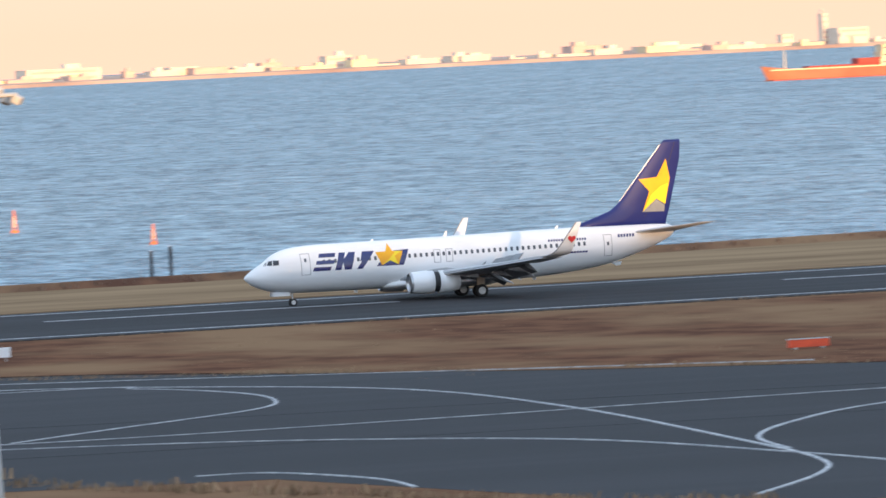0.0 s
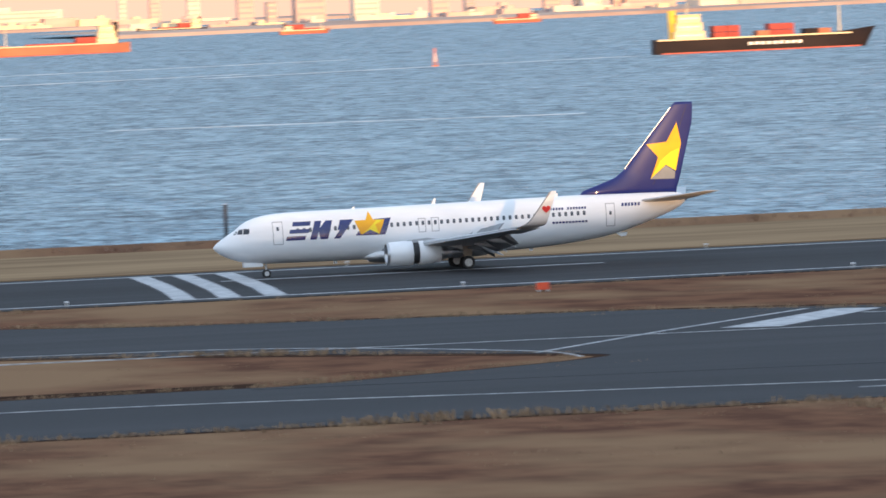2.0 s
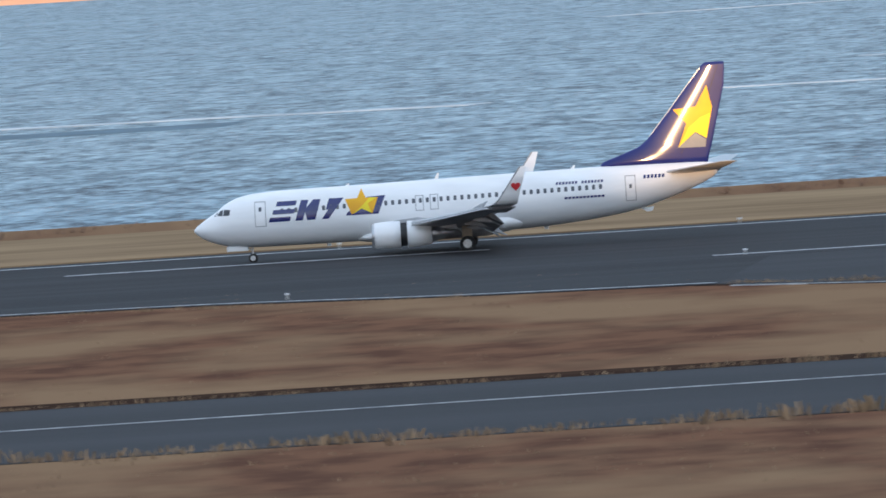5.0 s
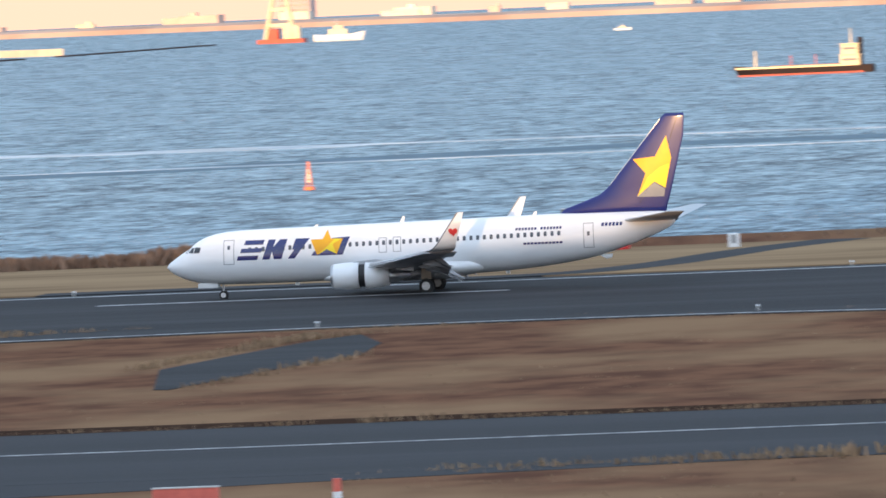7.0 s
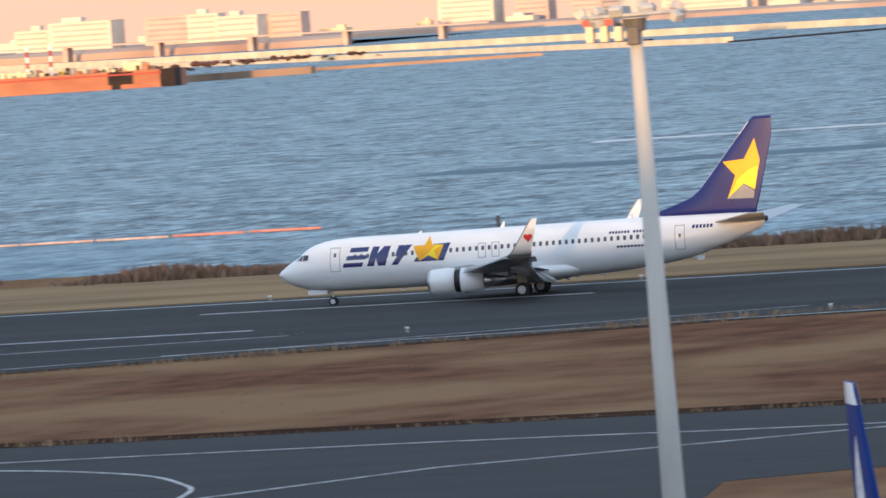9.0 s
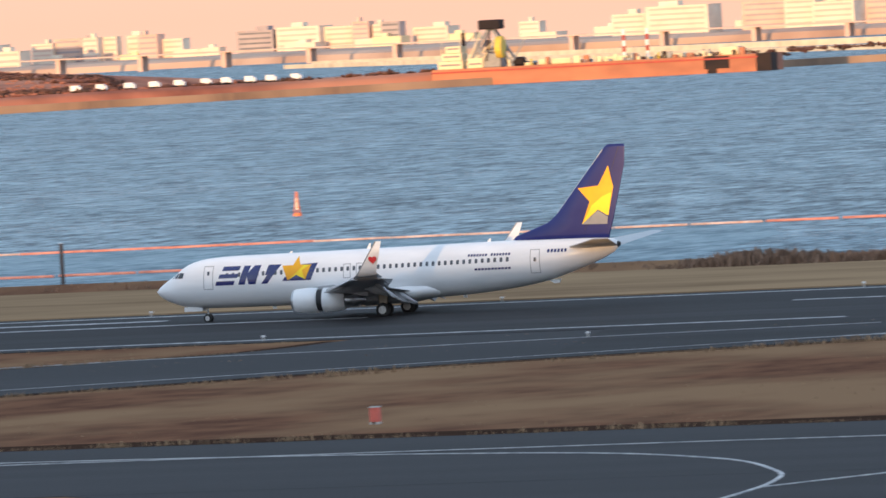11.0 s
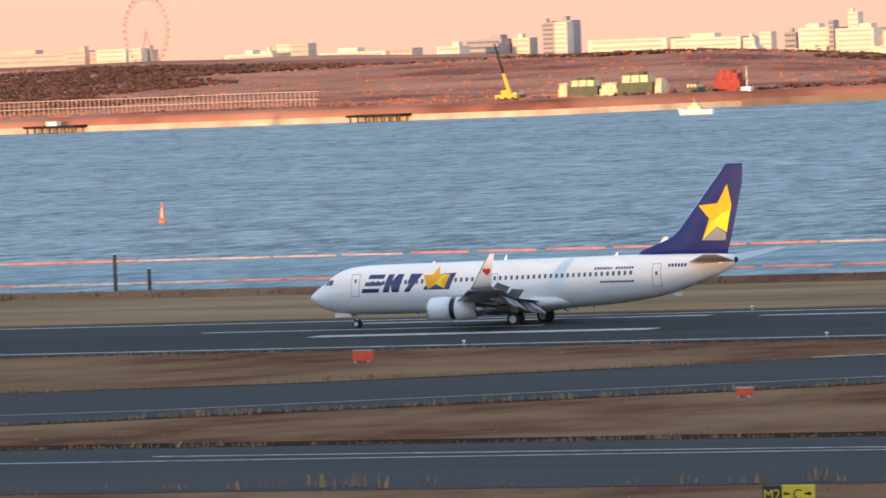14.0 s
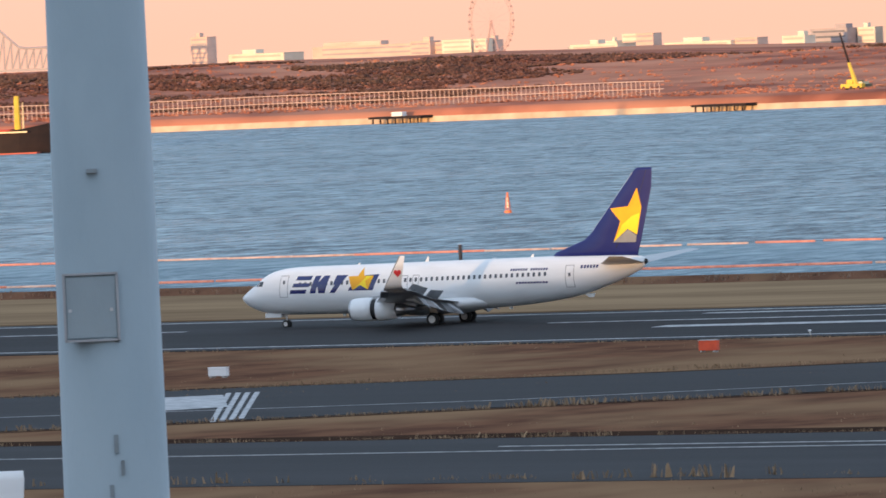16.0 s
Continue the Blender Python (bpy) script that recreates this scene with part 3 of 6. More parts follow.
def build_airliner():
    keyed = []
    plane = thing("airliner", NOSE_ROWS[0][1], TRACK_Y, 0, "white twin-engine jet airliner with blue star tail on the runway", "airliner")
    hull, fin = airliner_body(plane, FIN_BLUE, WING_GREY)
    for side in (-1, 1):
        wl_ = part("winglet", winglet_mesh(side), WHITE, plane, "white upturned winglet", True)
        part("winglet_edge", loft([foil(x - 0.02, side * y, z, 0.16, 0.6, tilt=-side * radians(a)) for y, x, c, z, a in WINGLET]), GREY_PAINT, wl_, "dark winglet leading edge")
        # a red heart on the outer face of the winglet, and a dark leading edge
        heart = []
        for i in range(24):
            a = 2 * math.pi * i / 24
            heart.append((23.55 + 0.021 * 16 * math.sin(a) ** 3 + 0.10, 4.95 + 0.021 * (13 * math.cos(a) - 5 * math.cos(2 * a) - 2 * math.cos(3 * a) - math.cos(4 * a))))
        bm = bmesh.new()
        f = bm.faces.new([bm.verts.new((x, side * (17.70 + (z - 4.6) * 0.20 + 0.1), z)) for x, z in heart])
        r = bmesh.ops.extrude_face_region(bm, geom=[f])
        for v in [g for g in r["geom"] if isinstance(g, bmesh.types.BMVert)]:
            v.co.y -= side * 0.06
        bmesh.ops.recalc_face_normals(bm, faces=bm.faces[:])
        part("heart", bm, RED, wl_, "red heart emblem")
        # flaps fully down, spoilers raised
        part("flap", panel(2.1, 4.3, 0.9, 1.75, 34, 0.30, side, -0.12), FLAP_GREY, plane, "lowered inboard flap")
        part("flap", panel(5.4, 10.8, 0.75, 1.5, 34, 0.24, side, -0.10), FLAP_GREY, plane, "lowered outboard flap")
        part("aileron", panel(11.2, 15.2, 0.35, 0.8, 4, 0.14, side), WING_GREY, plane)
        for y0, y1 in ((2.3, 4.1), (5.5, 7.2), (7.3, 8.9), (9.0, 10.6)):
            part("spoiler", panel(y0, y1, 1.9 if y0 < 5 else 1.35, 1.0, -48, 0.07, side, 0.2), FLAP_GREY, plane, "raised spoiler panel")
        for y, n_ in ((3.2, 2.9), (6.6, 2.7), (9.6, 2.3)):
            x, c, z = wing_line(y)
            part("flap_track", loft([[(x + c + px - 1.7, side * y + w * math.cos(2 * math.pi * i / 10), z - 0.32 - dz + h * math.sin(2 * math.pi * i / 10)) for i in range(10)] for px, w, h, dz in ((0, 0.04, 0.05, 0), (0.6, 0.15, 0.2, 0.02), (1.6, 0.17, 0.24, 0.12), (n_, 0.03, 0.03, 0.75))]), WING_GREY, plane, "grey flap track fairing", True)
        part("slat", loft([foil(wing_line(y)[0] - 0.28, side * y, wing_line(y)[2] - 0.16, 0.75, 0.22) for y in (5.9, 10.5, 16.2)]), METAL, plane, "bare metal leading edge slat", True)
        # cabin windows, doors and exits
        win = decal([(-0.115, -0.13), (-0.07, -0.18), (0.07, -0.18), (0.115, -0.13), (0.115, 0.13), (0.07, 0.18), (-0.07, 0.18), (-0.115, 0.13)], lambda x, z: 0.0, 0.0, -side, 1.0)
        wme = mesh("window", win, CABIN_PANE)
        for i in range(47):
            x = 6.45 + 0.508 * i
            if 15.6 < x < 15.9:
                continue
            z = 3.72 + 0.0135 * (x - 6)
            w = new("window", wme)
            w.parent = hull
            top, bot, hw = hull_at(x)
            lean = math.atan2(hull_side(x, z + 0.15) - hull_side(x, z - 0.15), 0.3)
            turn = math.atan2(hull_side(x + 0.15, z) - hull_side(x - 0.15, z), 0.3)
            w.matrix_local = Matrix.Translation((x, side * (hull_side(x, z) + 0.004), z)) @ Matrix.Rotation(-side * lean, 4, "X") @ Matrix.Rotation(side * turn, 4, "Z")
        for nm, (x0, x1, z0, z1) in (("door", (4.42, 5.25, 2.66, 4.5)), ("door", (31.62, 32.4, 2.85, 4.72)), ("overwing_exit", (16.22, 16.84, 3.12, 4.25)), ("overwing_exit", (17.3, 17.92, 3.14, 4.27))):
            bm = bmesh.new()
            me_ = [decal(p, hull_side, 0.006, -side, 0.4) for p in outline(x0, x1, z0, z1, 0.055)]
            for b in me_:
                tmp = bpy.data.meshes.new("strip")
                b.to_mesh(tmp)
                b.free()
                bm.from_mesh(tmp)
                bpy.data.meshes.remove(tmp)
            d = part(nm, bm, SEAM, hull, "grey outlined cabin door")
            if nm == "door":
                part("door_pane", decal([((x0 + x1) / 2 - 0.1, 3.78), ((x0 + x1) / 2 + 0.1, 3.78), ((x0 + x1) / 2 + 0.1, 4.08), ((x0 + x1) / 2 - 0.1, 4.08)], hull_side, 0.01, -side), CABIN_PANE, d)
        for p in ([(1.62, 3.62), (2.02, 3.60), (2.10, 4.02), (1.86, 3.98)], [(2.08, 3.60), (2.55, 3.62), (2.62, 4.02), (2.16, 4.04)], [(1.36, 3.58), (1.56, 3.60), (1.80, 3.94), (1.70, 3.96)]):
            part("cockpit_pane", decal(p, hull_side, 0.012, -side, 0.2), GLASS_DARK, hull, "dark cockpit pane")
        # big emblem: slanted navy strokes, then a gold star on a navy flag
        strokes = [slant(5.65, 7.1, 4.08, 4.42), slant(5.55, 7.15, 3.5, 3.82), slant(5.45, 7.0, 2.95, 3.28),
                   slant(7.4, 7.95, 2.95, 4.42), [(8.1, 3.72), (8.75, 4.42), (9.3, 4.42), (8.5, 3.72), (8.85, 2.95), (8.25, 2.95)],
                   slant(9.45, 9.95, 3.62, 4.42), [(9.32, 2.95), (9.83, 2.95), (11.0, 4.42), (10.45, 4.42)]]
        flip = -side
        for p in strokes:
            part("emblem_stroke", decal(p, hull_side, 0.012, flip), NAVY, hull, "navy painted emblem stroke")
        part("emblem_flag", decal([(12.7, 4.36), (14.05, 4.42), (13.5, 3.1), (11.1, 3.1), (11.3, 3.4), (12.2, 3.7)], hull_side, 0.010, flip), NAVY, hull, "navy emblem flag")
        star = []
        for i in range(10):
            a = radians(90 + 36 * i)
            r = 1.02 if i % 2 == 0 else 0.42
            star.append((12.3 + 1.25 * r * math.cos(a), 3.98 + 1.0 * r * math.sin(a)))
        part("emblem_star", decal(star, hull_side, 0.018, flip), GOLD, hull, "gold emblem star")
        part("emblem_ray", decal([(12.15, 3.6), (12.85, 4.25), (12.72, 4.32), (13.4, 4.28), (12.75, 3.9), (13.0, 3.2), (12.3, 3.55), (11.6, 3.15)], hull_side, 0.024, flip), YELLOW, hull, "yellow star facet")
        # small lines of writing and the registration, as bars
        for x0, x1, z0, z1 in [(26.35 + 0.235 * k, 26.35 + 0.235 * k + 0.16, 4.36, 4.55) for k in range(15) if k != 7] + [(27.1 + 0.27 * k, 27.1 + 0.27 * k + 0.21, 3.28, 3.44) for k in range(11)] + [(32.75 + 0.27 * k, 32.75 + 0.27 * k + 0.19, 4.42, 4.68) for k in range(6)]:
            part("writing_bar", decal(slant(x0, x1, z0, z1, 0.15), hull_side, 0.01, flip, 0.5), NAVY, hull)
        # tail star, yellow hill, grey hill and the panel lines
        star = [(35.42, 9.28), (37.1, 9.42), (37.98, 10.95), (38.24, 9.45), (38.3, 9.3), (37.78, 7.05), (36.97, 7.55), (35.67, 6.5), (36.35, 8.2)]
        part("tail_star", decal(star, fin_side, 0.012, flip, 0.25), GOLD, fin, "gold star on the fin")
        part("tail_star_facet", decal([(35.67, 6.5), (36.5, 7.9), (37.4, 8.6), (38.12, 8.85), (37.78, 7.05), (36.97, 7.55)], fin_side, 0.018, flip, 0.25), YELLOW, fin, "bright yellow star facet")
        part("tail_hill", decal([(35.6, 6.46), (36.97, 7.5), (37.74, 6.98), (37.65, 6.42)], fin_side, 0.008, flip, 0.25), GREY_PAINT, fin, "grey band under the star")
    # rudder line, tail cone, antennas, lights
    part("rudder_gap", loft([[(fin_chord(z)[0] + 0.70 * fin_chord(z)[1] + dx, s * 0.005 + s * fin_side(fin_chord(z)[0] + 0.70 * fin_chord(z)[1], z), z) for dx, s in ((0, -1), (0.035, -1), (0.035, 1), (0, 1))] for z in (6.0, 9.2, 12.4)]), DARK, fin, "dark rudder hinge line")
    part("fin_edge", loft([foil(fin_chord(z)[0] - 0.02, 0, z, 0.22, 0.4, tilt=radians(90)) for z in (7.4, 9.5, 12.2)]), METAL, fin, "bare metal fin leading edge")
    part("tail_cone", loft([[(x, r * math.cos(2 * math.pi * i / 16), z + r * 1.3 * math.sin(2 * math.pi * i / 16)) for i in range(16)] for x, r, z in ((38.25, 0.20, 4.8), (38.5, 0.17, 4.82), (38.62, 0.12, 4.84))]), DARK, plane, "dark exhaust at the tail cone", True)
    part("tail_skid", loft([[(32.6, -0.08, 2.25), (32.6, 0.08, 2.25), (33.6, 0.05, 2.3), (33.6, -0.05, 2.3)], [(33.1, -0.05, 1.95), (33.1, 0.05, 1.95), (33.5, 0.04, 2.0), (33.5, -0.04, 2.0)]]), WHITE, plane)
    for x, zb, h in ((17.6, 5.28, 0.45), (27.6, 5.4, 0.28), (11.0, 5.2, 0.16)):
        part("antenna", loft([[(x, -0.03, zb - 0.05), (x + 0.35, -0.03, zb - 0.05), (x + 0.35, 0.03, zb - 0.05), (x, 0.03, zb - 0.05)], [(x + 0.28, -0.015, zb + h), (x + 0.42, -0.015, zb + h), (x + 0.42, 0.015, zb + h), (x + 0.28, 0.015, zb + h)]]), WHITE, plane, "white blade antenna")
    for x, zb in ((9.5, 1.1), (25.5, 1.36)):
        part("belly_antenna", box(x, x + 0.3, -0.02, 0.02, zb - 0.22, zb + 0.05), WHITE, plane)
    # outer wings, nacelles and tailplane swept a little further back
    for ob in [c for c in plane.children_recursive if c.type == "MESH"]:
        tail = ob.name.startswith("stabilizer")
        for v in ob.data.vertices:
            out = max(0.0, abs(v.co.y) - 3.5)
            v.co.x += (0.045 if tail else 0.030) * out
            v.co.y -= (0.0 if tail else 0.085) * math.copysign(out, v.co.y)
    gear(plane, keyed)
    return plane, keyed


airliner, turning_wheels = build_airliner()

# ---- markings ----
def painted(name, bm, label, on=None):
    return tagged(part(name, bm, PAINT), label, "runway marking", "painted markings", "structure")


for x0, x1 in ((-3000, -163), (2, 3000)):
    painted("runway_edge_line", prism([(x0, 560.2), (x1, 560.2), (x1, 561.1), (x0, 561.1)], 0.0, 0.075), "white painted runway edge line")
painted("runway_edge_line", ribbon(curve_through([(x, y + 1.6) for x, y in SHOULDER_EDGE]), 0.45, 0.0, 0.074), "thin pale line along the paved shoulder")
painted("taxiway_line", ribbon(curve_through([(-225, 527), (-208, 535.6), (-192, 538.5), (-177, 544), (-157, 549)]), 0.3, 0.0, 0.072), "thin white exit line")
painted("runway_edge_line", prism([(-3000, 612.2), (3000, 612.2), (3000, 613.1), (-3000, 613.1)], 0.0, 0.075), "white painted runway edge line")
# centre dashes: 30 m long, 30 m apart, kept clear of the touchdown marks
dash = mesh("centre_dash", box(-15.5, 15.5, -0.45, 0.45, 0.0, 0.078), PAINT)
for k in range(-14, 12):
    ob = new("centre_dash", dash)
    ob.location = (-95.5 + 65.8 * k - (0 if k < 2 else 5), 594.3, 0)
    tagged(ob, "white painted runway centre dash", "runway marking", "centre dashes", "structure")
# three broad slanted bars across the near half of the runway
for k in range(3):
    x = 75.6 + 3.5 * k
    painted("chevron_bar", prism([(x - 2.6, 561.5), (x - 1.2, 577), (x - 0.1, 594), (x + 0.8, 612), (x + 2.4, 612), (x + 1.5, 594), (x + 0.4, 577), (x - 0.9, 561.5)], 0.0, 0.08), "broad white slanted runway bar")
for x0, x1, y0, y1 in ((-292, -262, 580.5, 583.5), (-300, -268, 606, 607.5), (-262, -232, 603, 604.4)):
    painted("touchdown_mark", prism([(x0, y0), (x1, y0), (x1, y1), (x0, y1)], 0.0, 0.082), "white painted touchdown bar")
# taxiway lines
painted("taxiway_line", ribbon(curve_through([(-700, 407), (-180, 412.5), (-80, 407.6), (10, 411), (48, 412), (75, 404), (99, 397.5), (123, 398), (155, 401.5), (240, 404)]), 0.26, 0.0, 0.066), "thin white taxiway guide line")
painted("taxiway_line", ribbon(curve_through([(-220, 417), (-168, 414.5), (-137, 407.2), (-123, 397), (-116, 385), (-113.6, 377), (-112.6, 366), (-112, 340)]), 0.26, 0.0, 0.068), "thin white curved guide line")
painted("taxiway_line", ribbon([(-113, 372), (-104, 389), (-82, 406)], 0.24, 0.0, 0.069), "thin white guide line")
painted("taxiway_line", ribbon(curve_through([(38, 472), (112.8, 465.6), (120.4, 459.9), (123.6, 445.5), (122.5, 432.7), (118.1, 422), (106.1, 409.1), (97, 399)]), 0.26, 0.0, 0.07), "thin white looping guide line")
painted("taxiway_line", ribbon(curve_through([(88, 393), (95.4, 392), (109.7, 383.1), (121.4, 365.9), (125.7, 340), (127, 322)]), 0.26, 0.0, 0.071), "thin white guide line")
painted("taxiway_line", ribbon(curve_through([(110, 472), (121, 462.4), (132.2, 437.8), (132.5, 401.7), (127.5, 354), (124.5, 333.1), (120.4, 321.2), (112, 306.9)]), 0.29, 0.0, 0.072), "thin white crossing guide line")
painted("taxiway_line", ribbon(curve_through([(168, 400), (146.8, 384.6), (136, 370.4), (129.3, 357), (126.6, 343.9)]), 0.29, 0.0, 0.073), "thin white curved guide line")
painted("taxiway_line", ribbon(curve_through([(96, 353), (99.9, 351.7), (102.4, 340.7), (101.8, 331.1)]), 0.29, 0.0, 0.067), "thin white guide line")
painted("taxiway_line", ribbon(curve_through([(3, 516), (40, 486), (66, 475.5), (80, 455), (82, 444)]), 0.26, 0.0, 0.067), "thin white shoulder line")
painted("taxiway_line", ribbon([(80.5, 451), (93, 472), (107, 493.5)], 0.34, 0.0, 0.068), "worn white shoulder line")
painted("taxiway_line", ribbon([(-400, 424), (-248, 470), (-180, 514), (-120, 552)], 0.24, 0.0, 0.066), "thin white exit line")
painted("hatch_patch", prism([(96.6, 471.5), (100.0, 469.5), (111.2, 489.2), (108.4, 491.2)], 0.0, 0.064), "worn white hatched shoulder patch")
painted("taxiway_line", ribbon([(108.8, 484), (126, 472), (163, 444)], 0.35, 0.0, 0.065), "thin white line beside the hatching")
for k in range(4):
    painted("hold_bar", ribbon([(-258.3 + 0.17 * k, 450.3 + 0.93 * k), (-277.9 + 0.63 * k, 486.9 + 0.23 * k)], 0.36, 0.0, 0.07), "white painted holding position bar")
painted("hold_board", prism([(-270.5, 465), (-267.5, 468.5), (-277, 484.5), (-281, 482)], 0.0, 0.068), "white painted block on the exit taxiway")

# ---- signs, marker boards, lights on the field ----
ORANGE = material("marker_orange", (0.80, 0.10, 0.035), 0.5, second=(0.66, 0.08, 0.03), scale=2)
PINKRED = material("faded_red", (0.68, 0.15, 0.11), 0.6, second=(0.56, 0.12, 0.09), scale=2)
SIGN_YELLOW = material("sign_yellow", (0.75, 0.58, 0.03), 0.45, second=(0.66, 0.50, 0.03), scale=2)
SIGN_BLACK = material("sign_black", (0.02, 0.02, 0.02), 0.45, second=(0.03, 0.03, 0.03), scale=2)
SIGN_GREEN = material("sign_green", (0.12, 0.22, 0.06), 0.5, second=(0.10, 0.18, 0.05), scale=2)
POLE_GREY = material("galvanised_pole", (0.50, 0.49, 0.46), 0.6, 0.0, second=(0.38, 0.38, 0.37), scale=1.2, stretch=(1, 1, 0.25), third=(0.55, 0.53, 0.49), third_scale=0.5, bump=0.15, bump_scale=6)
WOOD_DARK = material("tarred_post", (0.035, 0.035, 0.045), 0.8, second=(0.055, 0.05, 0.05), scale=3)


def lettering(parent, text, x, y, z, size, mat):
    cu = bpy.data.curves.new("sign_lettering", "FONT")
    cu.body, cu.size, cu.extrude = text, size, 0.01
    cu.align_x = "CENTER"
    tmp = bpy.data.objects.new("tmp", cu)
    scene.collection.objects.link(tmp)
    me = bpy.data.meshes.new_from_object(tmp.evaluated_get(bpy.context.evaluated_depsgraph_get()))
    bpy.data.objects.remove(tmp)
    me.materials.clear()
    me.materials.append(mat)
    ob = new("sign_lettering", me)
    ob.parent = parent
    ob.matrix_local = pose(x, y, z, 90, 0, 0)
    return ob


def arrow(parent, x, y, z, size, way, mat):
    pts = [(0, 0), (0.5, 0.4), (0.5, 0.14), (1.2, 0.14), (1.2, -0.14), (0.5, -0.14), (0.5, -0.4)]
    bm = bmesh.new()
    f = bm.faces.new([bm.verts.new((x + way * (px - 0.6) * size, y, z + pz * size)) for px, pz in pts])
    bmesh.ops.solidify(bm, geom=[f], thickness=0.02)
    return part("arrow", bm, mat, parent)


def field_sign(x, y, panels, height, label, z0=0.35):
    """A lit taxiway sign: legs and panels side by side; panels are (width, material, text, colour)."""
    s = thing("taxiway_sign", x, y, 0, label, "airfield sign")
    w = sum(p[0] for p in panels)
    for lx in (-w * 0.4, w * 0.4):
        part("leg", tube((lx, 0, 0), (lx, 0, z0 + 0.1), 0.05), POLE_GREY, s)
    at = -w / 2
    for pw, mat, text, ink in panels:
        p = part("panel", box(at + 0.01, at + pw - 0.01, -0.13, 0.13, z0, z0 + height, 0.02), mat, s)
        if text and ink:
            if text[0] in "<>":
                arrow(p, at + 0.16 * pw, -0.135, z0 + height * 0.5, height * 0.36, 1, ink)
                if "C" in text:
                    lettering(p, "C", at + pw / 2, -0.135, z0 + height * 0.18, height * 0.85, ink)
                    arrow(p, at + 0.84 * pw, -0.135, z0 + height * 0.5, height * 0.36, -1, ink)
            else:
                lettering(p, text, at + pw / 2, -0.135, z0 + height * 0.18, height * 0.85, ink)
        at += pw
    return s


field_sign(-157.2, 364.6, [(1.05, SIGN_BLACK, "M2", SIGN_YELLOW), (1.7, SIGN_YELLOW, "<C>", SIGN_BLACK)], 0.85, "black and yellow taxiway direction sign on the grass", 0.3)
field_sign(82.3, 348.5, [(0.7, SIGN_BLACK, "", None), (1.15, SIGN_BLACK, "E8", SIGN_YELLOW), (1.0, SIGN_YELLOW, "<", SIGN_BLACK)], 0.72, "black and yellow taxiway sign beside the taxiway", 0.3)
field_sign(124.2, 518.8, [(0.9, SIGN_BLACK, "", None), (2.6, WHITE, "", None)], 0.75, "white backed taxiway sign in the brown grass", 0.3)
field_sign(40.3, 441, [(0.30, SIGN_GREEN, "", None), (0.36, SIGN_YELLOW, "", None), (0.34, ORANGE, "", None)], 0.85, "red and yellow taxiway sign seen edge on", 0.25)


def marker_board(x, y, w, h, mat, label):
    b = thing("marker_board", x, y, 0, label, "marker board", "marker boards on the grass")
    part("board", box(-w / 2, w / 2, -0.25, 0.25, 0.12, 0.12 + h, 0.03), mat, b)
    for lx in (-w * 0.35, w * 0.35):
        part("foot", box(lx - 0.06, lx + 0.06, -0.3, 0.3, 0, 0.14), POLE_GREY, b)
    part("top_rail", box(-w / 2 - 0.02, w / 2 + 0.02, -0.27, 0.27, 0.12 + h, 0.17 + h), POLE_GREY if mat is not WHITE else WHITE, b)
    return b


for x, y, w, h, m, lab in ((168.8, 461.5, 2.9, 0.55, ORANGE, "long orange-red marker board on brown grass"), (98.4, 545.3, 0.9, 0.55, ORANGE, "small orange-red marker board on brown grass"),
                           (34.6, 468, 2.0, 0.75, ORANGE, "orange-red marker board on brown grass"), (-206.7, 473, 1.0, 0.5, ORANGE, "small orange-red marker board on brown grass"),
                           (-264.4, 535, 1.5, 0.75, ORANGE, "orange-red marker board beside the runway"), (-157, 441.5, 0.55, 0.85, PINKRED, "faded red marker box on brown grass"),
                           (-292.6, 511.3, 1.5, 0.6, WHITE, "white marker box on the grass"), (-64.2, 363.4, 3.05, 0.75, PINKRED, "long faded red and white marker board")):
    marker_board(x, y, w, h, m, lab)
marker_post = thing("marker_post", -57.6, 366.0, 0, "short red and white marker post on grass", "marker post")
for k in range(3):
    part("band", tube((0, 0, 0.3 * k), (0, 0, 0.3 * k + 0.3), 0.2, n=14), (WHITE, PINKRED, PINKRED)[k % 3], marker_post)
# runway edge lights along the near and far edges
edge_light = thing("edge_light", 0, 559, 0, "small white runway edge light", "runway light", "runway edge lights")
part("stem", tube((0, 0, 0), (0, 0, 0.3), 0.06), POLE_GREY, edge_light)
part("lens", tube((0, 0, 0.3), (0, 0, 0.42), 0.13, 0.1), WHITE, edge_light)
edge_light.location = (-26, 534.5, 0.06)
for k in range(-8, 6):
    for y in (559, 614.5):
        if k or y > 600:
            copy_thing(edge_light, pose(-26 + 30.2 * k, 543.5 if y < 600 and -5 <= k < 0 else y, 0.06))


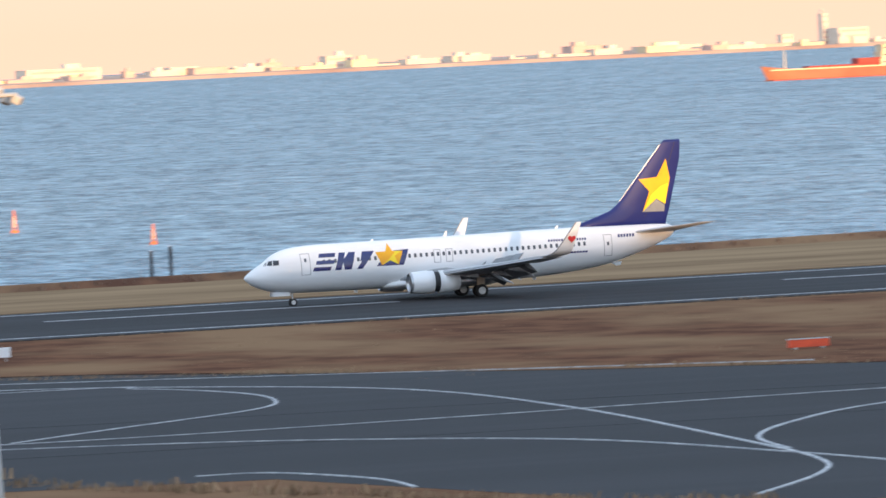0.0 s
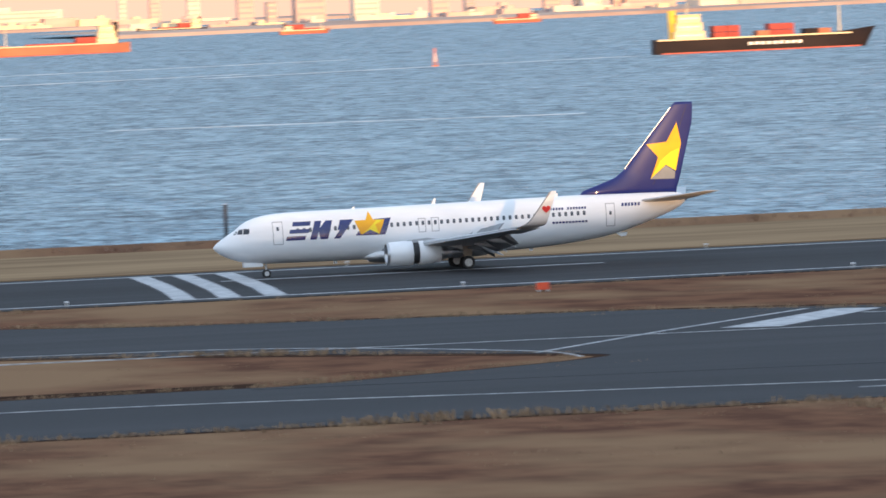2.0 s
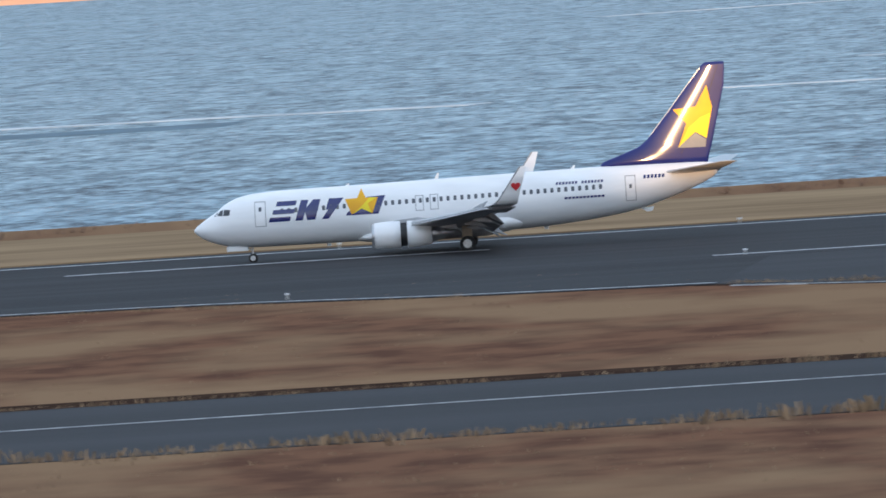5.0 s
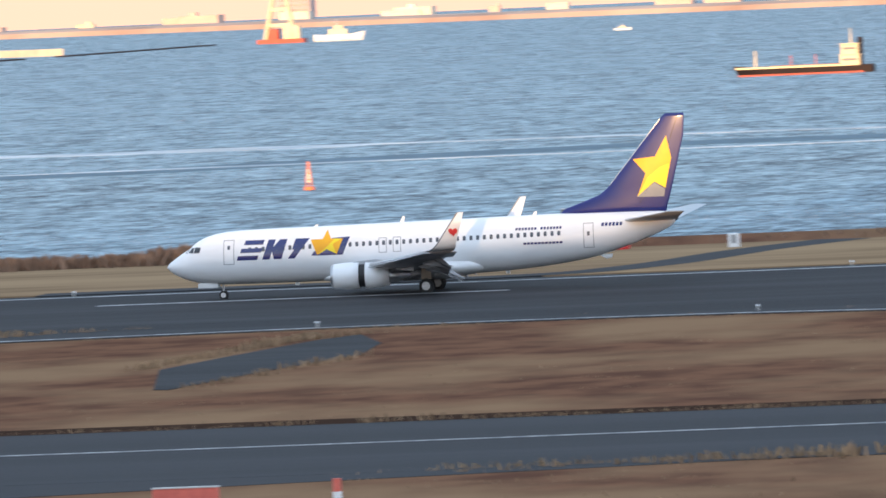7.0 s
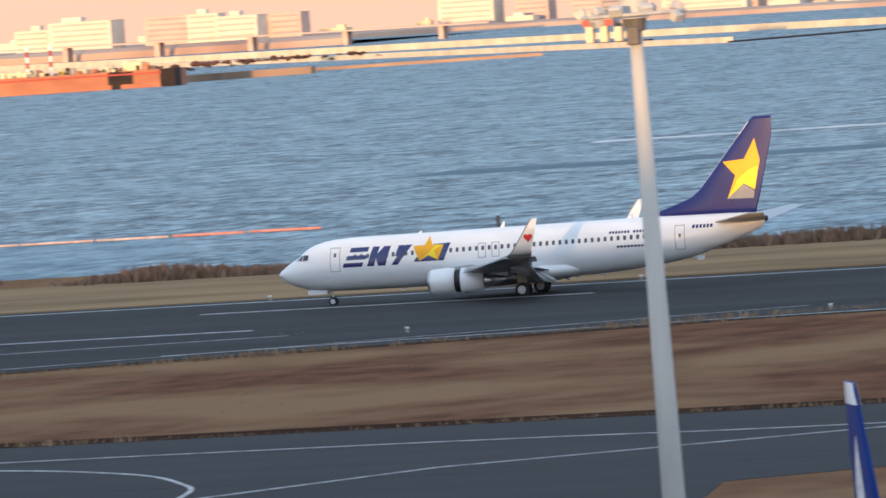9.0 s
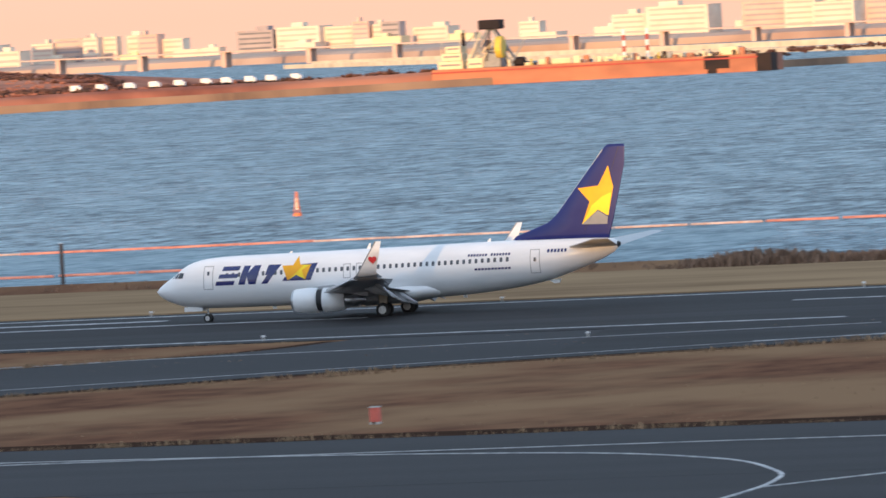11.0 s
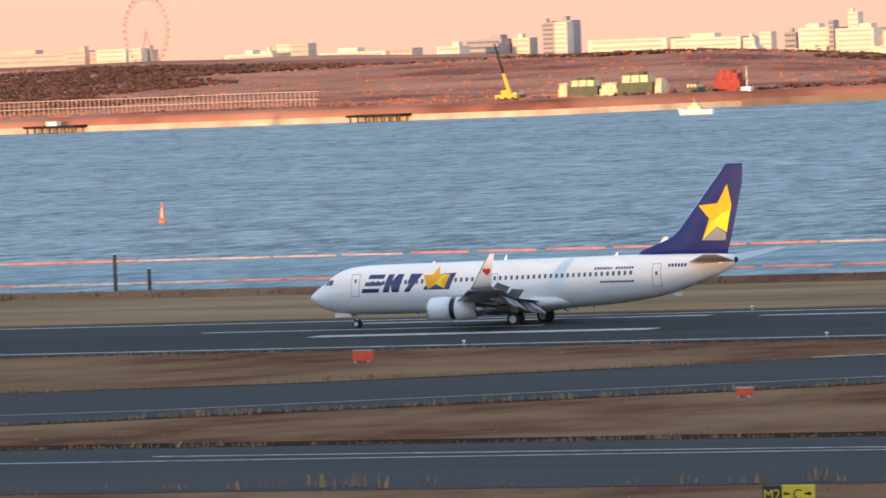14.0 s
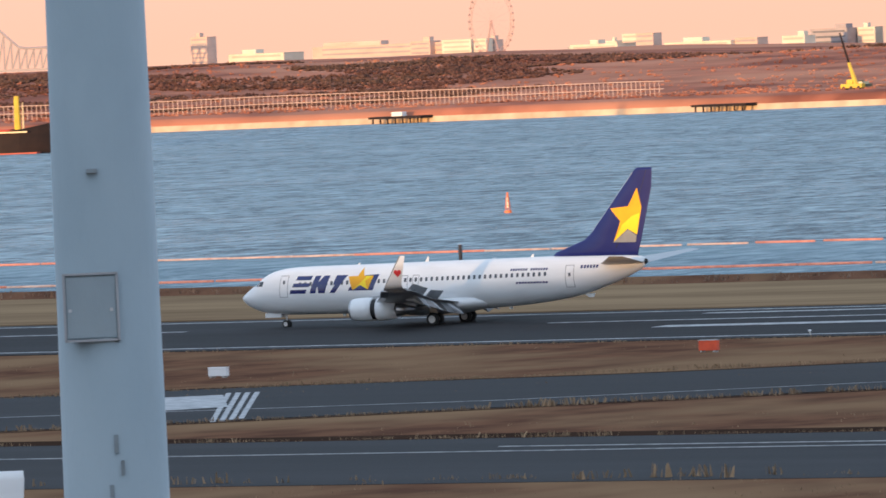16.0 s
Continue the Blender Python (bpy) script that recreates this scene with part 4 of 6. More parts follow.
# ---- flood-light masts and the column ----
HOIST_STEEL = material("hoist_steel", (0.14, 0.13, 0.12), 0.6, second=(0.09, 0.085, 0.08), scale=3)
def light_mast(x, y, top, label, lean):
    m = thing("light_mast", x, y, 0, label, "light mast", "flood-light masts")
    m.matrix_world = pose(x, y, 0, 0, -lean, 0)
    part("pole", tube((0, 0, 0), (0, 0, top), 0.40, 0.165, 16), POLE_GREY, m, "tapered galvanised pole", True)
    hood = part("winch_head", tube((0, 0, top - 0.1), (0, 0, top + 0.85), 0.36, 0.34, 18), POLE_GREY, m, "round sheet metal mast head")
    part("cap", tube((0, 0, top + 0.85), (0, 0, top + 0.95), 0.32, 0.2, 18), POLE_GREY, hood)
    part("ring_collar", tube((0, 0, top - 0.42), (0, 0, top - 0.1), 0.24, 0.30, 14), HOIST_STEEL, m, "dark hoist collar under the head")
    part("cable_box", box(-0.16, 0.16, -0.36, -0.15, top - 0.75, top - 0.3, 0.03), HOIST_STEEL, m)
    ring = bmesh.new()
    for k in range(16):
        a, b = 2 * math.pi * k / 16, 2 * math.pi * (k + 1) / 16
        add_tube(ring, (1.28 * math.cos(a), 1.28 * math.sin(a), top), (1.28 * math.cos(b), 1.28 * math.sin(b), top), 0.05, n=6)
    for k in range(4):
        a = math.pi * k / 2 + 0.4
        add_tube(ring, (0.15 * math.cos(a), 0.15 * math.sin(a), top), (1.28 * math.cos(a), 1.28 * math.sin(a), top), 0.04, n=6)
    part("ring", ring, POLE_GREY, m, "lamp carrying ring")
    for k in range(10):
        a = 2 * math.pi * k / 10 + 0.2
        r = 1.30 if k % 2 else 1.12
        lamp = part("flood_light", box(-0.17, 0.17, -0.11, 0.11, -0.11, 0.11, 0.03), POLE_GREY, m, "boxy flood light")
        lamp.location = (r * math.cos(a), r * math.sin(a), top + (0.12 if k % 3 else -0.13))
        lamp.rotation_euler = (0.5, 0, a + 1.5)
        part("lens", box(-0.14, 0.14, -0.125, -0.112, -0.09, 0.09), LIGHT_METAL, lamp)
    return m


light_mast(31.73, 128.2, 22.55, "tall grey flood-light mast with its top in the sun", 1.3)
light_mast(-45.83, 194.6, 22.95, "tall grey flood-light mast with its top in the sun", 1.0)
COLUMN_PAINT = material("column_paint", (0.26, 0.325, 0.365), 0.55, second=(0.215, 0.275, 0.31), scale=3.0, stretch=(1, 1, 0.5), third=(0.29, 0.35, 0.385), third_scale=1.6, bump=0.12, bump_scale=20)
SCUFF = material("scuffed_metal", (0.225, 0.27, 0.30), 0.6, second=(0.17, 0.205, 0.225), scale=8)
column = thing("lighting_column", -11.18, 18.95, 0, "broad pale grey steel column with an access panel", "column")
part("shaft", tube((0, 0, 0), (0, 0, 26.5), 0.30, 0.118, 40), COLUMN_PAINT, column, "scuffed painted steel shaft", True)
hatch = part("access_panel", box(-0.119, 0.026, -0.143, -0.11, 23.17, 23.345, 0.006), COLUMN_PAINT, column, "riveted access panel")
for hx in (-0.122, 0.022):
    part("hinge", box(hx, hx + 0.007, -0.148, -0.13, 23.165, 23.35), SEAM, hatch)
for hz in (23.165, 23.345):
    part("edge_strip", box(-0.119, 0.026, -0.148, -0.13, hz, hz + 0.006), SEAM, hatch)
for x, z in ((-0.104, 23.25), (0.008, 23.25)):
    part("screw", tube((x, -0.147, z), (x, -0.14, z), 0.005, n=8), METAL, hatch)
hatch.parent.rotation_euler = (0, 0, radians(30.5))
part("flange", tube((0, 0, 0), (0, 0, 0.12), 0.75, 0.75, 24), POLE_GREY, column)
for k, (sx, sz, w, h) in enumerate(((0.005, 22.86, 0.012, 0.05), (0.02, 22.80, 0.010, 0.04), (-0.012, 22.74, 0.012, 0.035), (0.03, 22.70, 0.008, 0.03), (-0.03, 23.62, 0.03, 0.012))):
    part("scuff", box(sx - w / 2, sx + w / 2, -0.1455, -0.1, sz, sz + h), SCUFF, column)


# ---- parked jets, whose fins reach into view ----
STRIPE_BLUE = material("airline_blue", (0.005, 0.028, 0.17), 0.5, second=(0.008, 0.036, 0.20), scale=0.8, gloss=0.06)
PALE_BLUE = material("pale_blue_paint", (0.05, 0.32, 0.62), 0.3, second=(0.04, 0.28, 0.55), scale=0.8)


def parked_jet(x, y, scale, turn, fin_mat, label, stripes):
    p = thing("parked_airliner", x, y, 0, label, "parked airliner", "parked jets", rz=turn)
    p.scale = (scale, scale, scale)
    hull, fin = airliner_body(p, fin_mat, WING_GREY)
    for s in (-1, 1):
        for pts, m in stripes:
            part("fin_stripe", decal(pts, fin_side, 0.012, s, 0.3), m, fin)
    for gx, gy in ((4.02, 0), (19.92, -2.86), (19.92, 2.86)):
        leg = part("landing_gear", tube((gx, gy, 0.5), (gx, gy, 1.9), 0.12), METAL, p)
        part("wheel", tube((gx, gy - 0.45, 0.56), (gx, gy + 0.45, 0.56), 0.56, n=20), RUBBER, leg)
    return p


FIN_TIP = 38.6


def parked_at(tx, ty, height, turn, fin_mat, label, stripes):
    """Stands a jet so that its fin tip is at that place and height."""
    sc = height / 12.6
    tip = Vector((tx, ty))
    off = Vector((FIN_TIP * sc * math.cos(radians(turn)), FIN_TIP * sc * math.sin(radians(turn))))
    return parked_jet(tip.x - off.x, tip.y - off.y, sc, turn, fin_mat, label, stripes)


parked_at(-45.4, 213.4, 12.6, 112, STRIPE_BLUE, "parked jet with a navy fin", [([(36.2, 9.4), (37.6, 9.0), (37.9, 9.7), (37.4, 11.2)], WHITE), ([(36.9, 9.6), (37.35, 9.55), (37.3, 10.5)], STRIPE_BLUE), ([(37.4, 12.0), (39.1, 12.0), (39.3, 12.58), (37.95, 12.58)], WHITE)])
parked_at(23.7, 250.0, 8.45, 70, WHITE, "parked jet with a plain white fin", [([(35.0, 8.6), (37.8, 8.0), (37.6, 7.0), (34.2, 7.6)], PALE_BLUE)])
parked_at(-115.8, 189.8, 12.6, 30, WHITE, "parked jet with a white and pale blue fin", [([(35.6, 9.3), (38.5, 10.2), (38.2, 8.8), (35.0, 8.4)], PALE_BLUE)])


# ---- grass tufts, reeds along the seawall ----
REED = material("dry_reed", (0.25, 0.16, 0.11), 0.95, second=(0.16, 0.10, 0.07), scale=0.6, island=0.28)
TUFT = material("dry_tuft", (0.31, 0.21, 0.125), 0.95, second=(0.22, 0.14, 0.082), scale=0.4, island=0.4)


def tuft_field(spots, mat, name, label, seed):
    rnd = random.Random(seed)
    verts, faces = [], []
    for x, y, z, h, w, n in spots:
        for _ in range(n):
            a = rnd.uniform(0, math.pi)
            bx, by = x + rnd.gauss(0, w), y + rnd.gauss(0, w * 0.5)
            hh = h * rnd.uniform(0.5, 1.1)
            k = hh * rnd.uniform(0.10, 0.22)
            lx, ly = rnd.gauss(0, hh * 0.25), rnd.gauss(0, hh * 0.2)
            i = len(verts)
            verts += [(bx - k * math.cos(a), by - k * math.sin(a), z), (bx + k * math.cos(a), by + k * math.sin(a), z), (bx + lx + k * 0.4 * math.cos(a), by + ly, z + hh), (bx + lx - k * 0.5 * math.cos(a), by + ly, z + hh * 0.85)]
            faces.append((i, i + 1, i + 2, i + 3))
    me = bpy.data.meshes.new(name)
    me.from_pydata(verts, [], faces)
    me.materials.append(mat)
    return tagged(new(name, me), label, "grass", kind="stuff")


rnd = random.Random(4)
spots = []
for k in range(1500):
    x = rnd.uniform(-212, -96)
    e = min(1.0, (x + 212) / 9, (-96 - x) / 9)
    spots.append((x, shore_y(x) - 4.4 + rnd.gauss(0, 1.1), 0.1, (1.15 + 0.9 * noise.noise((x * 0.09, 0, 7))) * (0.35 + 0.65 * e) * rnd.uniform(0.7, 1.15), 0.5, 8))
for k in range(1500):
    x = rnd.uniform(-460, 330)
    spots.append((x, shore_y(x) - 3.4 + rnd.gauss(0, 0.7), 0.2, rnd.uniform(0.3, 0.75), 0.5, 5))
tuft_field(spots, REED, "reeds", "tall dry brown reeds along the seawall", 11)
spots = []
for line, n, h, spread in (([(-330, 388.2), (84, 382)], 1500, 0.55, 1.3), ([(-330, 427), (66, 427)], 900, 0.3, 0.9), ([(84, 382), (88, 349), (110, 300)], 260, 0.6, 1.5), ([(-330, 387), (84, 380)], 130, 0.75, 2.0),
                           ([(-330, 465), (-287, 491), (-222, 524), (-202, 542)], 500, 0.35, 0.7), ([(-300, 423), (-260, 449), (-206, 486), (-142, 527), (-100, 553)], 600, 0.4, 0.9), ([(62, 555), (49, 535), (66, 516), (98, 504), (136, 467), (167, 433)], 450, 0.35, 0.8),
                           ([(3, 519), (37, 488), (60, 472), (82, 450), (80, 440), (60, 427)], 500, 0.35, 0.8), ([(-330, 555.5), (-202, 555.5)], 240, 0.22, 0.5), ([(60, 555.5), (330, 555.5)], 380, 0.22, 0.5), ([(-142, 531), (-113, 537), (-83, 540.5), (-60, 539), (-45, 535), (-14, 523)], 330, 0.25, 0.6), ([(-76.5, 503), (-79.5, 487), (-82.5, 468)], 40, 0.35, 0.8), ([(-81, 533), (-85, 527), (-88, 509), (-90, 493)], 140, 0.6, 0.9)):
    seg = list(zip(line, line[1:]))
    lens = [math.dist(a, b) for a, b in seg]
    for k in range(n):
        a, b = rnd.choices(seg, lens)[0]
        t = rnd.random()
        x, y = a[0] + t * (b[0] - a[0]), a[1] + t * (b[1] - a[1])
        if y < 395 and (-160 < x < -55 or (x < -160 and rnd.random() < 0.8)):
            continue
        clump = 0.5 + 0.9 * max(0, noise.noise((x * 0.07, y * 0.07, 1.0)) + 0.3)
        spots.append((x + rnd.gauss(0, spread * 0.4), y + rnd.gauss(0, spread * 0.5), 0, h * clump * rnd.uniform(0.6, 1.3), 0.35, 6))
for k in range(5200):
    x, y = rnd.uniform(-340, 200), rnd.choice([rnd.uniform(429, 553), rnd.uniform(340, 386)])
    if (x > 84 and y < 440) or (-158 < x < -60 and y < 388) or abs(noise.noise((x * 0.02, y * 0.06, 4))) < 0.12:
        continue
    inside_exit = (x < -95 and abs(y - (556 + (x + 96) * 0.62)) < 26 - 0.02 * x * 0) or (x > 0 and abs(y - (545 - (x - 5) * 0.95)) < 30)
    if inside_exit or (-94 < x < -70 and y > 465):
        continue
    spots.append((x, y, 0, rnd.uniform(0.08, 0.22), 0.5, 4))
tuft_field(spots, TUFT, "grass_tufts", "dry straw grass tufts along the taxiways", 12)

# ---- along the seawall ----
BARRIER_RED = material("barrier_red", (0.66, 0.035, 0.03), 0.45, second=(0.55, 0.03, 0.025), scale=1.5)
for k, (x0, x1) in enumerate(((-104.2, -102.4), (-95.6, -92.6), (-92.5, -87.9), (-87.8, -83.6), (-83.5, -79.6))):
    b = thing("barrier", (x0 + x1) / 2, 668, 0.1, "red plastic site barrier on the verge", "barrier", "red barriers")
    w = x1 - x0
    part("body", box(-w / 2, w / 2, -0.3, 0.3, 0, 1.35, 0.06), BARRIER_RED, b)
    part("foot", box(-w / 2 + 0.1, w / 2 - 0.1, -0.45, 0.45, 0, 0.15), BARRIER_RED, b)
checker = thing("checkered_barrier", -98.9, 668, 0.1, "red and white checkered site barrier on the verge", "barrier")
part("frame", box(-3.3, 3.3, 0.06, 0.16, 0, 1.65), WHITE, checker)
for i in range(12):
    for j in range(3):
        part("square", box(-3.3 + 0.55 * i, -2.75 + 0.55 * i, 0.0, 0.06, 0.55 * j, 0.55 * j + 0.55), BARRIER_RED if (i + j) % 2 else WHITE, checker)
cab = thing("equipment_cabinet", -70.3, 663, 0.1, "small white equipment cabinet on the verge", "cabinet")
part("body", box(-0.45, 0.45, -0.3, 0.3, 0, 1.15, 0.04), WHITE, cab)
part("door", box(-0.2, 0.2, -0.33, -0.3, 0.35, 1.05), GREY_PAINT, cab)
verge_road = tagged(part("verge_road", ribbon(curve_through([(-120, 618.5), (-84, 619.5), (-74, 630), (-68, 655), (-62, 672)]), 5.0, 0.0, 0.135), TAXI_ASPHALT), "narrow grey perimeter road curving over the verge", "road", kind="structure")
for x, y, h in ((195, 734, 3.0), (193.2, 735, 2.6), (100.3, 722, 3.6), (-90.6, 712, 3.3), (-189, 735, 3.2), (-291, 730, 4.0), (-386, 725, 4.0), (-380, 721, 2.6)):
    p = thing("mooring_post", x, y, SEA - 1.0, "dark tarred post standing in the shallows", "post", "posts along the shore")
    part("shaft", tube((0, 0, 0), (0, 0, h + 1.0), 0.2, 0.19, 12), WOOD_DARK, p)
    part("cap", tube((0, 0, h + 1.0), (0, 0, h + 1.1), 0.23, 0.18, 12), METAL, p)
BUOY_ORANGE = material("buoy_orange", (0.80, 0.22, 0.06), 0.5, second=(0.66, 0.16, 0.05), scale=2)


def buoy(x, y, h, mat=None):
    mat = mat or BUOY_ORANGE
    b = thing("buoy", x, y, SEA, "orange tower buoy floating in the bay", "buoy", "channel buoys")
    part("float", tube((0, 0, -0.4), (0, 0, 0.35), 0.20 * h, 0.17 * h, 18), mat, b)
    t = bmesh.new()
    for k in range(4):
        a = math.pi / 4 + k * math.pi / 2
        add_tube(t, (0.13 * h * math.cos(a), 0.13 * h * math.sin(a), 0.3), (0.045 * h * math.cos(a), 0.045 * h * math.sin(a), 0.8 * h), 0.035 * h ** 0.5, n=6)
    for z, r in ((0.35 * h, 0.11), (0.58 * h, 0.08)):
        add_tube(t, (0, 0, z - 0.04), (0, 0, z + 0.04), r * h, n=10)
    part("tower", t, mat, b)
    part("day_panel", tube((0, 0, 0.25 * h), (0, 0, 0.72 * h), 0.055 * h, 0.04 * h, 10), WHITE, b, "pale day panel")
    part("lantern", tube((0, 0, 0.8 * h), (0, 0, 0.98 * h), 0.055 * h, 0.04 * h, 10), mat, b)
    return b


for x, y, h in ((230, 946, 3.0), (225, 856, 2.5), (350, 2060, 5.0), (40, 930, 2.8), (182, 2390, 6.0), (-149, 936, 3.4), (-344.5, 944, 3.1), (-530.6, 1011.5, 3.0), (-442, 2190, 3.2)):
    buoy(x, y, h)
# sheltered water inside the booms; reflected low sky put in as paler colour
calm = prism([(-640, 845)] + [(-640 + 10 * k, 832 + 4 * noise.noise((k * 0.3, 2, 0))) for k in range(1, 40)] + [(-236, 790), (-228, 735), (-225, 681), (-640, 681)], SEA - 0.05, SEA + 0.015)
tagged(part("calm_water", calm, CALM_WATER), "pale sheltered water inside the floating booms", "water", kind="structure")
# floating orange boom lines
boom_mesh = mesh("float", tube((-4.2, 0, 0), (4.2, 0, 0), 0.17, n=8), material("salmon_boom", (0.82, 0.34, 0.24), 0.6, second=(0.66, 0.22, 0.15), scale=0.8), True)
boom_pale = mesh("float", tube((-4.2, 0, 0), (4.2, 0, 0), 0.14, n=8), material("faded_boom", (0.80, 0.62, 0.54), 0.6, second=(0.62, 0.36, 0.28), scale=1.0), True)
for y0, x0, x1, lab in ((832, -560, -226, "outer"), (752, -490, -250, "inner")):
    bo = thing("floating_boom", x0, y0, SEA, "orange floating boom line of long floats", "floating boom")
    n = int((x1 - x0) / 8.6)
    for k in range(n):
        f = new("float", boom_mesh if noise.noise((k * 0.17, y0, 3)) > -0.05 else boom_pale)
        f.parent = bo
        f.location = (8.6 * k + 4.3, 3.0 * noise.noise((k * 0.11, y0, 0)), 0.1)
        f.rotation_euler = (0, 0, 0.35 * noise.noise((k * 0.11 + 0.4, y0 + 9, 0)))

# ---- the far side of the bay ----
LAND = material("far_land", (0.47, 0.170, 0.105), 0.95, second=(0.24, 0.088, 0.060), scale=0.035, detail=9, spread=(0.40, 0.60), third=(0.54, 0.235, 0.145), third_scale=0.012, bump=0.5, bump_scale=0.3, gloss=0.05)
# far shore land, paled by haze mixed into its colour
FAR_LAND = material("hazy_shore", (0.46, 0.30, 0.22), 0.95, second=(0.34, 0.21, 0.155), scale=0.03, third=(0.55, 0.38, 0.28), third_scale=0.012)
QUAY = material("quay_concrete", (0.30, 0.19, 0.125), 0.9, second=(0.15, 0.095, 0.07), scale=0.12, stretch=(1, 1, 0.3), third=(0.40, 0.26, 0.17), third_scale=0.03)
SCRUB = material("winter_scrub", (0.175, 0.083, 0.062), 0.95, gloss=0.02, second=(0.105, 0.052, 0.042), scale=0.05, third=(0.115, 0.066, 0.048), third_scale=0.02, island=0.4)
SEAWALL = material("seawall_stone", (0.70, 0.52, 0.36), 0.9, second=(0.46, 0.33, 0.22), scale=0.15, bump=0.5, bump_scale=1.0)
# facade tints with the pink haze of distance mixed into the colour
FACADE_PALE = material("pale_facade", (0.78, 0.66, 0.53), 0.8, second=(0.66, 0.56, 0.45), scale=0.08, stretch=(1, 1, 3))
FACADE_ROSE = material("rose_facade", (0.66, 0.47, 0.39), 0.8, second=(0.56, 0.39, 0.33), scale=0.08, stretch=(1, 1, 3))
FACADE_HAZE_GREY = material("haze_grey_facade", (0.40, 0.34, 0.34), 0.6, second=(0.32, 0.27, 0.28), scale=0.08, stretch=(1, 1, 3))
SEA_STONE = material("sunlit_stone", (0.78, 0.66, 0.48), 0.9, second=(0.6, 0.5, 0.36), scale=0.15)
WINDOW_BAND = material("window_band", (0.14, 0.14, 0.16), 0.25, second=(0.20, 0.19, 0.20), scale=0.2)
HULL_DARK = material("dark_hull", (0.022, 0.018, 0.021), 0.6, second=(0.034, 0.024, 0.024), scale=0.3, stretch=(0.3, 1, 1), gloss=0.08)
HULL_RED = material("red_hull", (0.50, 0.085, 0.05), 0.6, second=(0.38, 0.065, 0.045), scale=0.3)
HULL_RUST = material("rust_orange_hull", (0.50, 0.185, 0.095), 0.7, second=(0.34, 0.12, 0.065), scale=0.15, stretch=(0.4, 1, 1))
SHIP_CREAM = material("cream_superstructure", (0.80, 0.66, 0.42), 0.6, second=(0.72, 0.58, 0.36), scale=0.4)
CONTAINER_RED = material("container_red", (0.42, 0.06, 0.042), 0.7, second=(0.32, 0.045, 0.034), scale=0.5)
GREEN_STEEL = material("green_steel", (0.12, 0.135, 0.075), 0.7, second=(0.085, 0.10, 0.06), scale=0.4)
YELLOW_STEEL = material("yellow_steel", (0.72, 0.52, 0.06), 0.5, second=(0.6, 0.42, 0.05), scale=0.5)
FOAM = material("wake_foam", (0.60, 0.66, 0.70), 0.7, second=(0.20, 0.27, 0.32), scale=0.12, stretch=(0.4, 2, 1))
WHEEL_PINK = material("wheel_steel", (0.50, 0.30, 0.27), 0.6, second=(0.42, 0.25, 0.22), scale=0.3)

TOWERS_RIGHT = [  # x from, x to, bottom, top
    (584, 592, -1, 14),
    (600, 605, -1, 12),
    (614, 629, -2, 13),
    (645, 658, -4, 21),
    (683, 692, -1, 13),
    (702, 707, 0, 22),
    (745, 753, 0, 14),
    (761, 771, 0, 26),
    (782, 793, 1, 27),
    (760, 767, 2, 8),
    (786, 812, 1, 8),
    (894, 902, -1, 16),
    (913, 918, 1, 8),
    (898, 908, -1, 17),
    (919, 923, -0, 9),
    (1423, 1426, 4, 17),
]
LOW_RIGHT = [  # x from, x to, bottom, top
    (980, 1020, 0, 7),
    (1053, 1068, 0, 5),
    (1107, 1118, 0, 5),
    (1141, 1155, 1, 7),
    (1215, 1221, 2, 5),
    (1274, 1293, 2, 6),
    (1318, 1352, 0, 4),
    (1390, 1396, 4, 7),
    (703, 723, -3, 5),
    (656, 674, -3, 2),
    (817, 835, 0, 11),
    (853, 864, 1, 6),
    (870, 888, 0, 7),
    (1424, 1441, 3, 9),
]
TOWERS_MIDDLE = [  # x from, x to, bottom, top
    (610, 614, 5, 25),
    (627, 633, 7, 24),
    (650, 657, 7, 30),
    (686, 690, 7, 23),
    (307, 314, 2, 18),
    (386, 390, 3, 12),
    (488, 507, 7, 14),
    (65, 106, -0, 7),
    (106, 114, -1, 7),
    (185, 206, -0, 7),
    (298, 306, 1, 11),
    (291, 310, -1, 6),
    (343, 363, -0, 6),
    (480, 494, 0, 7),
    (524, 577, 6, 11),
    (492, 528, 1, 8),
    (564, 584, -1, 6),
]
BUILDINGS_BAY = [  # x from, x to, bottom, top
    (-1150, -1118, 5, 19),
    (-1108, -1089, 4, 21),
    (-1074, -1057, 3, 18),
    (-1057, -1042, 4, 17),
    (-1021, -973, 2, 20),
    (-961, -945, 3, 10),
    (-945, -929, 4, 10),
    (-996, -970, 6, 22),
    (-708, -690, 6, 24),
]
BUILDINGS_LEFT = [  # x from, x to, bottom, top
    (-1737, -1724, 8, 15),
    (-1725, -1708, 8, 17),
    (-1698, -1689, 8, 17),
    (-1707, -1698, 8, 16),
    (-1689, -1681, 8, 17),
    (-1680, -1665, 8, 17),
    (-1665, -1653, 7, 17),
    (-1653, -1641, 7, 14),
    (-1605, -1583, 7, 16),
    (-1581, -1555, 7, 17),
    (-1555, -1537, 6, 16),
    (-1536, -1526, 6, 18),
    (-1525, -1518, 6, 16),
    (-1517, -1506, 6, 17),
    (-1504, -1483, 7, 13),
    (-1441, -1429, 7, 13),
]
PLANTS_LEFT = [  # x from, x to, bottom, top
    (-1234, -1201, 6, 18),
    (-1188, -1163, 6, 18),
    (-1162, -1146, 6, 18),
    (-1146, -1124, 6, 16),
    (-1124, -1107, 5, 16),
    (-1254, -1236, 8, 15),
]
